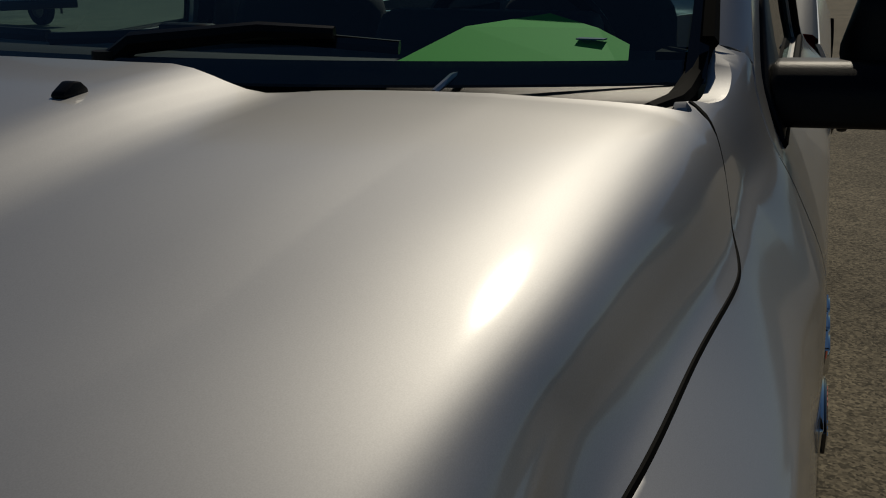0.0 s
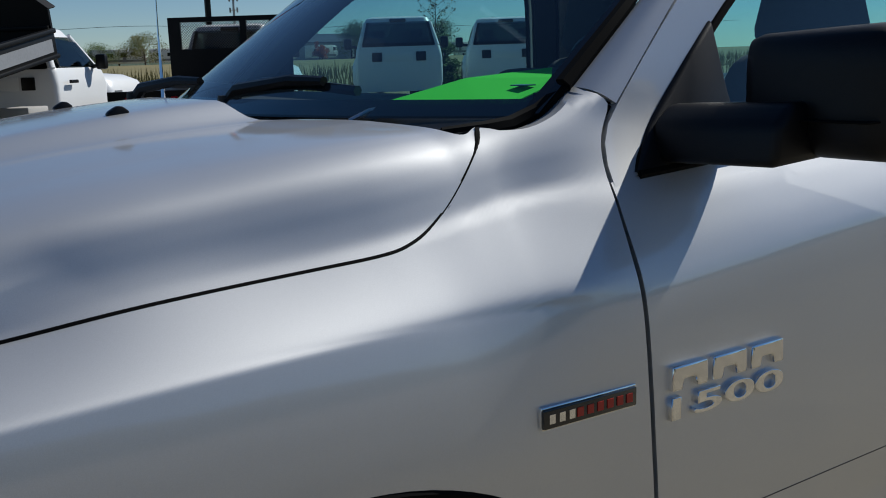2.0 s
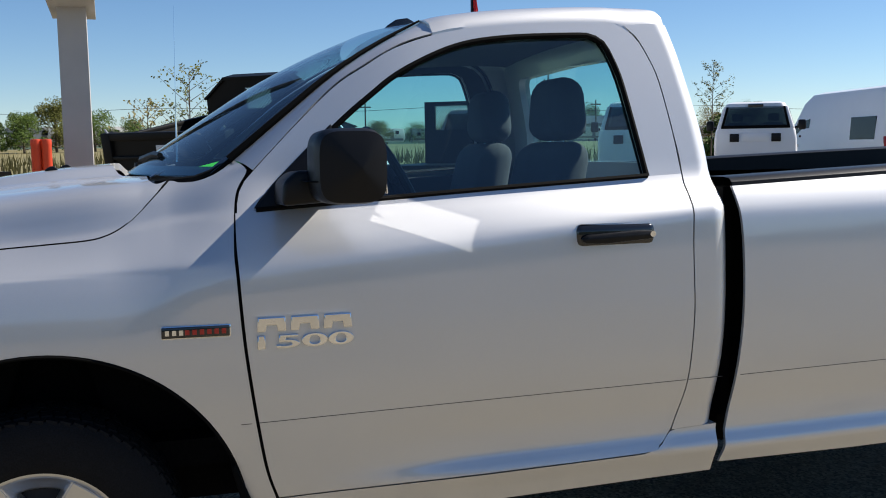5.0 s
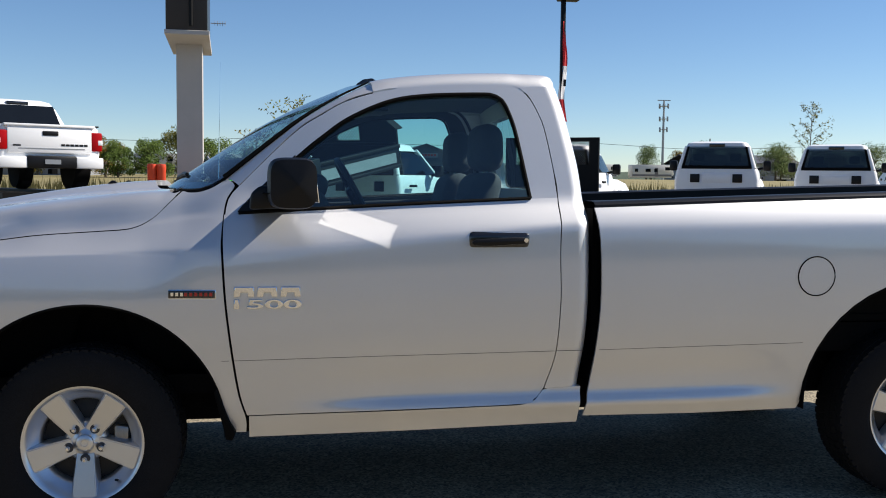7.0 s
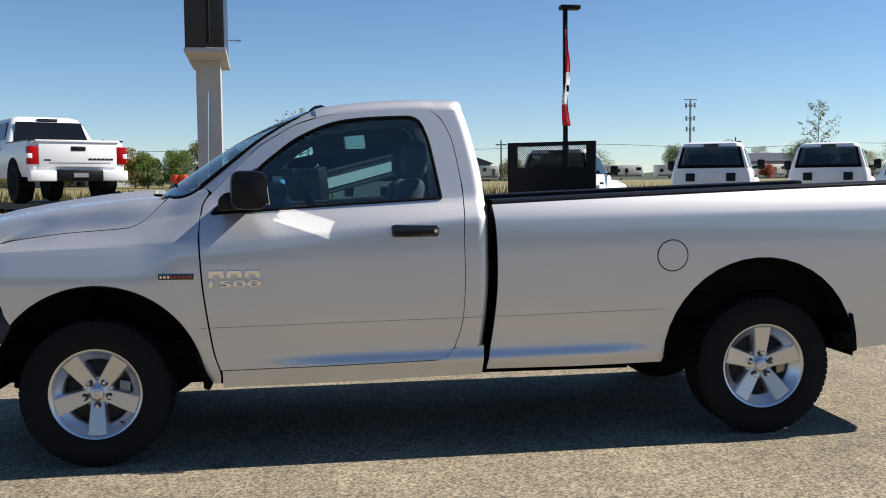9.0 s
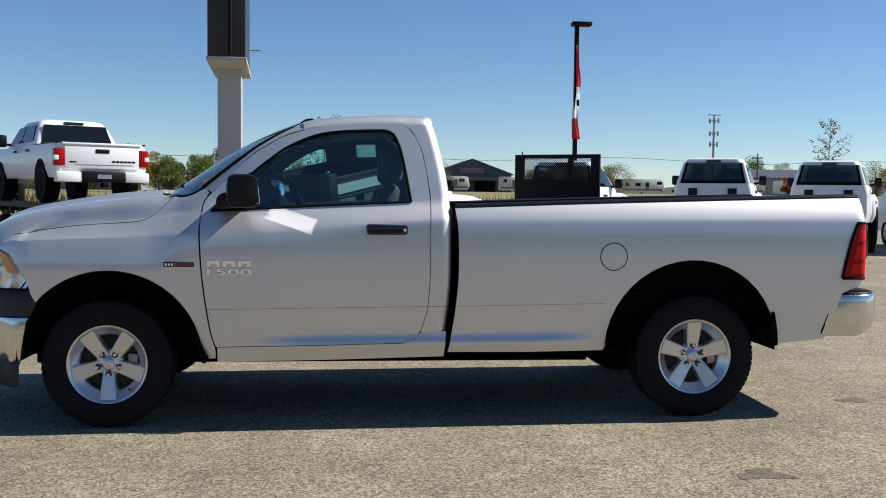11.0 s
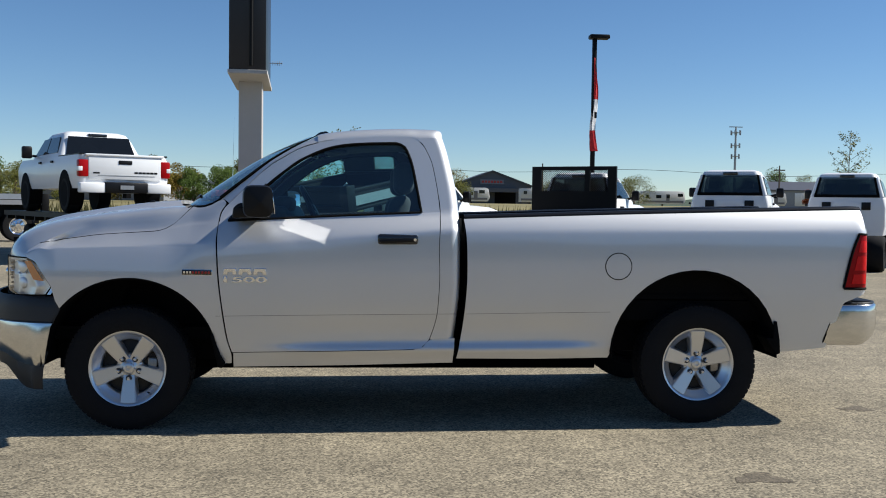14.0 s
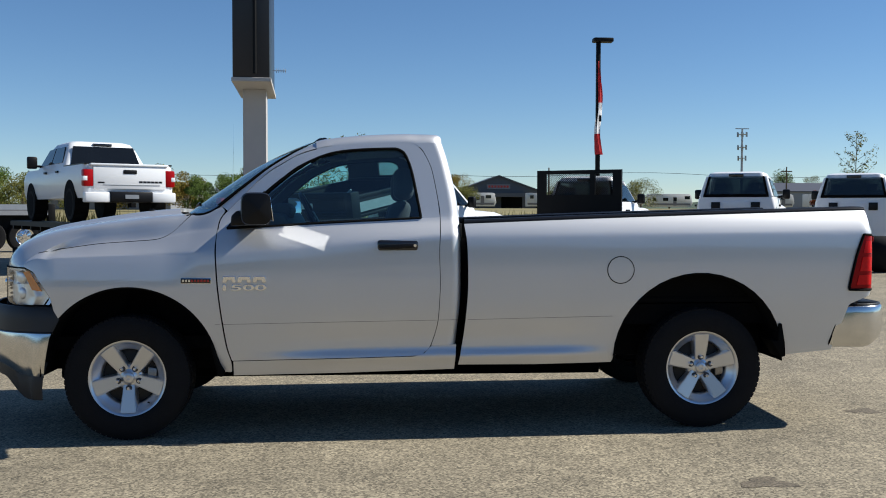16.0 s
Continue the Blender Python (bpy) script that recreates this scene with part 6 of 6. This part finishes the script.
# lot lamp with a furled banner
lp = thing("street_lamp", Matrix.Translation((8.05, 21.3, 0)), "black lamp post with a furled red and white banner", "lamp post")
part("pole", boxes((-0.06, 0.06, -0.06, 0.06, 0, 6.32, 0.01)), BLACKSTEEL, lp)
part("lamp_head", boxes((-0.16, 0.42, -0.16, 0.16, 6.30, 6.42, 0.03)), BLACKSTEEL, lp)
for z0, z1, m, w0, w1 in ((5.75, 4.55, FLAGR, 0.05, 0.09), (4.55, 3.65, FLAGW, 0.09, 0.11), (3.65, 3.05, FLAGR, 0.11, 0.16)):
    g = []
    for i, q in enumerate(np.linspace(0, 1, 12)):
        z, w = z0 + (z1 - z0) * q, w0 + (w1 - w0) * q
        g.append([(0.02 + w * (0.6 * math.cos(a) + 0.35 * math.sin(3 * z)) + 0.03 * math.cos(5 * a + z * 3), -0.02 + w * 0.8 * math.sin(a) + 0.02 * math.sin(4 * a), z) for a in np.linspace(0, math.tau, 18)])
    part("banner", skin(g, 0), m, lp)
part("banner_mark", boxes((0.0, 0.07, -0.15, -0.13, 4.0, 4.18)), BLACKP, lp)

# orange-red traffic barrels
for x in (-2.60, -2.38):
    b = thing("traffic_barrel", Matrix.Translation((x, 20.0, 0)), "orange-red plastic traffic post", "traffic post", "traffic posts by the sign")
    part("post", lathe([(0.001, 0), (0.11, 0), (0.11, 1.6), (0.12, 1.62), (0.11, 1.74), (0.001, 1.75)], 20), BARREL, b).matrix_basis = Matrix.Rotation(radians(90), 4, "X")

# white high-roof van and a dark pickup beyond the bed
vn = thing("cargo_van", pose(17.85, 16.2, 0, 0, 0, -11) @ Matrix.Diagonal((1.05, 1.05, 1.05, 1)), "white high-roof van with dark rear windows", "van")
part("body", loft([(0.42, -0.98, 0.98, 0, 6.0, 0.1), (0.7, -1.02, 1.02, -0.02, 6.05, 0.12), (1.25, -1.01, 1.01, -0.02, 5.9, 0.12), (1.75, -0.96, 0.96, 0.0, 5.1, 0.14), (2.35, -0.88, 0.88, 0.05, 4.6, 0.16), (2.58, -0.78, 0.78, 0.15, 4.3, 0.2), (2.64, -0.6, 0.6, 0.35, 4.1, 0.2)]), WHITE, vn)
for a, b_ in ((-0.84, -0.03), (0.03, 0.84)):
    panel(vn, "rear_window", DARKGLASS, [(a, -0.022, 1.42), (b_, -0.022, 1.42), (b_ * 0.97, 0.0, 1.95), (a * 0.97, 0.0, 1.95)], 0.014)
part("door_seam", boxes((-0.008, 0.008, -0.03, 0.06, 0.5, 2.4)), DARKRECESS, vn)
part("brake_lamp", boxes((-0.16, 0.16, 0.05, 0.2, 2.5, 2.57, 0.01)), RED, vn)
part("rear_bumper", boxes((-0.98, 0.98, -0.14, 0.1, 0.42, 0.62, 0.03)), BLACKP, vn)
for sx in (-1, 1):
    part("tail_lamp", boxes((sx * 0.93 - 0.07, sx * 0.93 + 0.08, -0.04, 0.1, 1.05, 1.45, 0.02)), RED, vn)
    panel(vn, "side_window", DARKGLASS, [(sx * 0.985, 4.0, 1.35), (sx * 0.985, 5.0, 1.35), (sx * 0.95, 4.75, 1.85), (sx * 0.93, 4.0, 1.95)], 0.012)
    panel(vn, "side_window", DARKGLASS, [(sx * 0.985, 0.5, 1.38), (sx * 0.985, 1.7, 1.38), (sx * 0.95, 1.7, 1.92), (sx * 0.95, 0.5, 1.92)], 0.012)
    for wy in (1.1, 5.0):
        road_wheel(vn, sx * 0.9, wy, 0.38, 0.24)

# young trees
sapling(20.7, 31, 4.6, 3, "slim young tree with sparse olive leaves", LEAFO, 0.24, 9, 0.048)
sapling(0.75, 22.5, 3.6, 5, "slim young tree with yellowing leaves", LEAFO, 0.34, 7, 0.040)
sapling(-0.4, 27.0, 2.9, 8, "bare-looking young tree with thin twigs", GRASS, 0.45, 4, 0.05)
sapling(23.5, 20.5, 4.2, 13, "slim young tree with sparse leaves", LEAFO, 0.30, 10, 0.045)

# cell tower
tw = thing("cell_tower", Matrix.Translation((173.5, 440, 0)), "tall grey cell tower with antenna arrays", "tower")
part("mast", tube(bmesh.new(), (0, 0, 0), (0, 0, 40), 0.75, 0.4, 10), STEEL, tw)
for z, w in ((37.5, 2.3), (31.5, 2.1), (26.5, 1.9)):
    for k in range(6):
        a = math.tau * k / 6
        part("antenna_panel", boxes((w * math.cos(a) - 0.2, w * math.cos(a) + 0.2, w * math.sin(a) - 0.2, w * math.sin(a) + 0.2, z - 1.1, z + 1.1)), STEEL, tw, smooth=False)
    part("platform", tube(bmesh.new(), (0, 0, z - 0.08), (0, 0, z + 0.08), w, seg=12), STEEL, tw)
part("crown_bar", boxes((-3.2, 3.2, -0.15, 0.15, 40.0, 40.4)), STEEL, tw)

# power poles and wires
poles = [(20, 330, 11), (24, 420, 11), (40.0, 205, 11.0), (-20, 200, 11), (150, 205, 11.5), (91.1, 200, 11.2)]
for x, y, h in poles:
    p = thing("utility_pole", Matrix.Translation((x, y, lie(y) - 0.5)), "weathered wooden utility pole with a crossarm", "utility pole", "utility poles")
    part("pole", tube(bmesh.new(), (0, 0, 0), (0, 0, h - lie(y) + 0.5), 0.22, 0.14, 8), BARK, p)
    part("crossarm", boxes((-1.2, 1.2, -0.1, 0.1, h - lie(y) - 0.6, h - lie(y) - 0.35)), BARK, p)
hung = p
wr = []
for k in range(60):
    x = -60 + 300 * k / 59
    wr.append((x - hung.location.x, 202 - hung.location.y, 9.9 - hung.location.z - 1.0 * math.sin((x + 60) / 300 * math.pi * 5) ** 2))
part("power_line", pipe(wr, 0.04, 4), DARK, hung, "thin dark overhead power line")

# buildings
def shed(x0, x1, y0, y1, h, ridge, label, wall=GREYW, along="y"):
    b = thing("warehouse", Matrix.Translation(((x0 + x1) / 2, y0, lie(y0))), label, "building", "buildings beyond the field")
    w, d = (x1 - x0) / 2, y1 - y0
    prof = [(-w, -1), (w, -1), (w, h), (0, ridge), (-w, h)] if along == "y" else [(-w, -1), (w, -1), (w, h), (-w, h)]
    part("wall", prism(prof, 0, d), wall, b, smooth=False)
    if along == "y":
        for s in (-1, 1):
            rf = prism([(0, ridge + 0.02), (s * (w + 0.4), h - 0.15), (s * (w + 0.4), h + 0.05), (0, ridge + 0.25)], -0.5, d + 0.3)
            part("roof", rf, DARKROOF, b, smooth=False)
    else:
        part("roof", prism([(-0.4, h - 0.1), (d / 2, ridge), (d + 0.4, h - 0.1), (d + 0.4, h + 0.1), (d / 2, ridge + 0.2), (-0.4, h + 0.1)], -w - 0.3, w + 0.3, axis="x"), DARKROOF, b, smooth=False)
    return b, w, d


b, w, d = shed(20.0, 36.8, 200, 220, 3.9, 6.9, "dark grey gabled workshop with a lean-to", DARKSIDING)
part("lean_to", prism([(-5.9, 2.5), (5.2, 2.5), (5.2, 3.3), (-5.9, 3.3)], -4.0, 0.0), DARKROOF, b, smooth=False)
# no hole: a near-black slab stands in for the shaded inside
part("dark_opening", boxes((0.5, 5.0, -0.06, 0.05, -0.5, 2.5)), DARK, b)
part("fascia_sign", boxes((-2.6, 2.4, -0.15, -0.02, 4.2, 5.2)), RVBAND, b)
for k in range(7):
    part("sign_mark", boxes((-2.3 + 0.65 * k, -1.85 + 0.65 * k, -0.20, -0.14, 4.5, 4.95)), REDINK, b, smooth=False)
b, w, d = shed(94.5, 121, 215, 235, 4.2, 6.3, "long grey metal building", GREYW, "x")
part("loading_door", boxes((6.5, 9.5, -0.1, 0.1, 0.0, 3.6)), DARK, b)
b, w, d = shed(-46, -26, 130, 145, 2.8, 3.8, "low grey building among trees", GREYW, "x")
b, w, d = shed(-120, -80, 150, 165, 3.2, 4.3, "low beige building far off", BEIGE, "x")


def camper(x, y, L, a, seed):
    r = random.Random(seed)
    c = thing("travel_trailer", pose(x, y, lie(y) + 0.0, 0, 0, a), "parked white travel trailer with grey bands", "travel trailer", "travel trailers beyond the field")
    part("shell", prism([(-L / 2, 0.45), (L / 2 - 0.4, 0.45), (L / 2, 1.2), (L / 2 - 0.3, 2.9), (L / 2 - 0.8, 3.1), (-L / 2, 3.1)], -1.2, 1.2, 0.06), RVW, c)
    part("band", boxes((-L / 2 + 0.1, L / 2 - 0.5, -1.23, -1.19, 0.75, 1.15)), RVBAND, c, smooth=False)
    for k in range(int(L // 2.2)):
        xx = -L / 2 + 0.7 + 2.1 * k + r.uniform(-0.2, 0.2)
        part("window", boxes((xx, xx + r.choice((0.7, 1.1)), -1.24, -1.19, 1.65, 2.3)), DARKGLASS, c, smooth=False)
    part("door", boxes((0.4, 1.1, -1.235, -1.19, 0.7, 2.5)), RVBAND, c, smooth=False)
    for k in (-0.5, 0.5):
        road_wheel(c, 0, 0, 0.33, 0.2)
        c.children[-1].matrix_basis = Matrix.Translation((k - 0.6, -1.05, 0.33))


rows = [(22.3, 185, 7.0, 0), (34.0, 186, 4.0, 0), (51.5, 190, 10, 0), (62.5, 191, 9, 2), (74, 190, 9, 0), (85.0, 190, 6, -3), (41, 188, 7, 4), (-9, 140, 7, 10), (-17, 138, 8, 0), (95, 192, 7, 10), (106, 190, 8, 0), (117, 192, 9, 0), (128, 190, 8, 0), (140, 192, 9, 4)]
for i, (x, y, L, a) in enumerate(rows):
    camper(x, y, L, a, i)

# tall dry grass along the edge of the lot
gb = bmesh.new()
r = random.Random(12)
for _ in range(9000):
    x, y = r.uniform(-60, 110), r.uniform(40, 75)
    h = r.uniform(0.5, 1.2)
    dx, dy = r.uniform(-0.25, 0.25), r.uniform(-0.2, 0.2)
    w = r.uniform(0.02, 0.06)
    z = lie(y)
    gb.faces.new((gb.verts.new((x - w, y, z)), gb.verts.new((x + w, y, z)), gb.verts.new((x + dx, y + dy, z + h))))
part("tall_grass", gb, GRASS, None, "tall dry grass along the edge of the field", False, kind="stuff", category="grass")

# trees
spec = [(-47, 122, 6.6, 7, 0), (-41.5, 118, 5.0, 6, 3), (-36, 120, 4.6, 5, 3), (-31, 118, 4.4, 5, 1), (-24.3, 118, 5.6, 5.5, 1), (-22, 121, 5.2, 5, 1), (-20, 118, 4.4, 4, 0), (-16.4, 119, 4.9, 5, 0), (-13.2, 122, 6.2, 6, 3), (-9.0, 124, 5.0, 6, 0), (-4, 126, 3.9, 6, 0), (0.5, 130, 3.4, 6, 3), (22.0, 224, 8.0, 8, 1), (53.5, 180, 5.6, 9, 3), (48, 190, 4.0, 7, 0), (99.4, 238, 7.8, 6.5, 1), (109, 242, 10.2, 9, 0), (116, 243, 9.0, 8, 3), (90.6, 184, 3.8, 3.6, 2), (90.8, 238, 9.3, 9, 0), (87, 160, 6, 8, 3), (85, 158, 6.4, 8, 0), (96, 160, 5.8, 8, 1), (108, 165, 7, 9, 0), (44, 222, 4.0, 7, 0), (37, 178, 4.0, 7, 3), (21.5, 32, 2.6, 1.6, 0), (-56, 125, 7, 8, 0), (-66, 130, 7.5, 9, 3), (-78, 128, 6.5, 8, 1), (4.5, 140, 4.4, 6, 0), (18, 175, 4.2, 7, 3)]
kinds = [(LEAF, "broad green tree in full leaf"), (LEAFY, "tree turning yellow and brown"), (LEAFR, "small tree with rust-red leaves"), (LEAFO, "olive-green tree in early autumn")]
for i, (x, y, h, w, k) in enumerate(spec):
    tree(x, y, h, w, kinds[k][0], 20 + i, kinds[k][1], 22, 330, 0.05 + h * 0.008)

# wooded ridge on the horizon
hb_ = bmesh.new()
lo_, hi_ = [], []
for k in range(161):
    x = -900 + 1800 * k / 160
    z = 13 + 5 * math.sin(x / 160 + 1) + 3.5 * math.sin(x / 61) + 1.2 * math.sin(x / 17) + 0.8 * math.sin(x / 7.3)
    lo_.append(hb_.verts.new((x, 900, 0)))
    hi_.append(hb_.verts.new((x, 960, z)))
for k in range(160):
    hb_.faces.new((lo_[k], lo_[k + 1], hi_[k + 1], hi_[k]))
part("backdrop", hb_, HILL, None, "low wooded ridge on the horizon", kind="structure")

# woods behind the lot on the other side
wb = bmesh.new()
lo_, hi_ = [], []
for k in range(141):
    x = -280 + 4 * k
    z = 8.5 + 2.2 * math.sin(x / 31 + 2) + 1.6 * math.sin(x / 11.0) + 0.9 * math.sin(x / 4.7) + 0.6 * math.sin(x / 2.1)
    lo_.append(wb.verts.new((x, -72, 0)))
    hi_.append(wb.verts.new((x, -78, z)))
for k in range(140):
    wb.faces.new((lo_[k], hi_[k], hi_[k + 1], lo_[k + 1]))
part("backdrop", wb, HILL, None, "dark woods along the far edge of the lot", kind="structure")
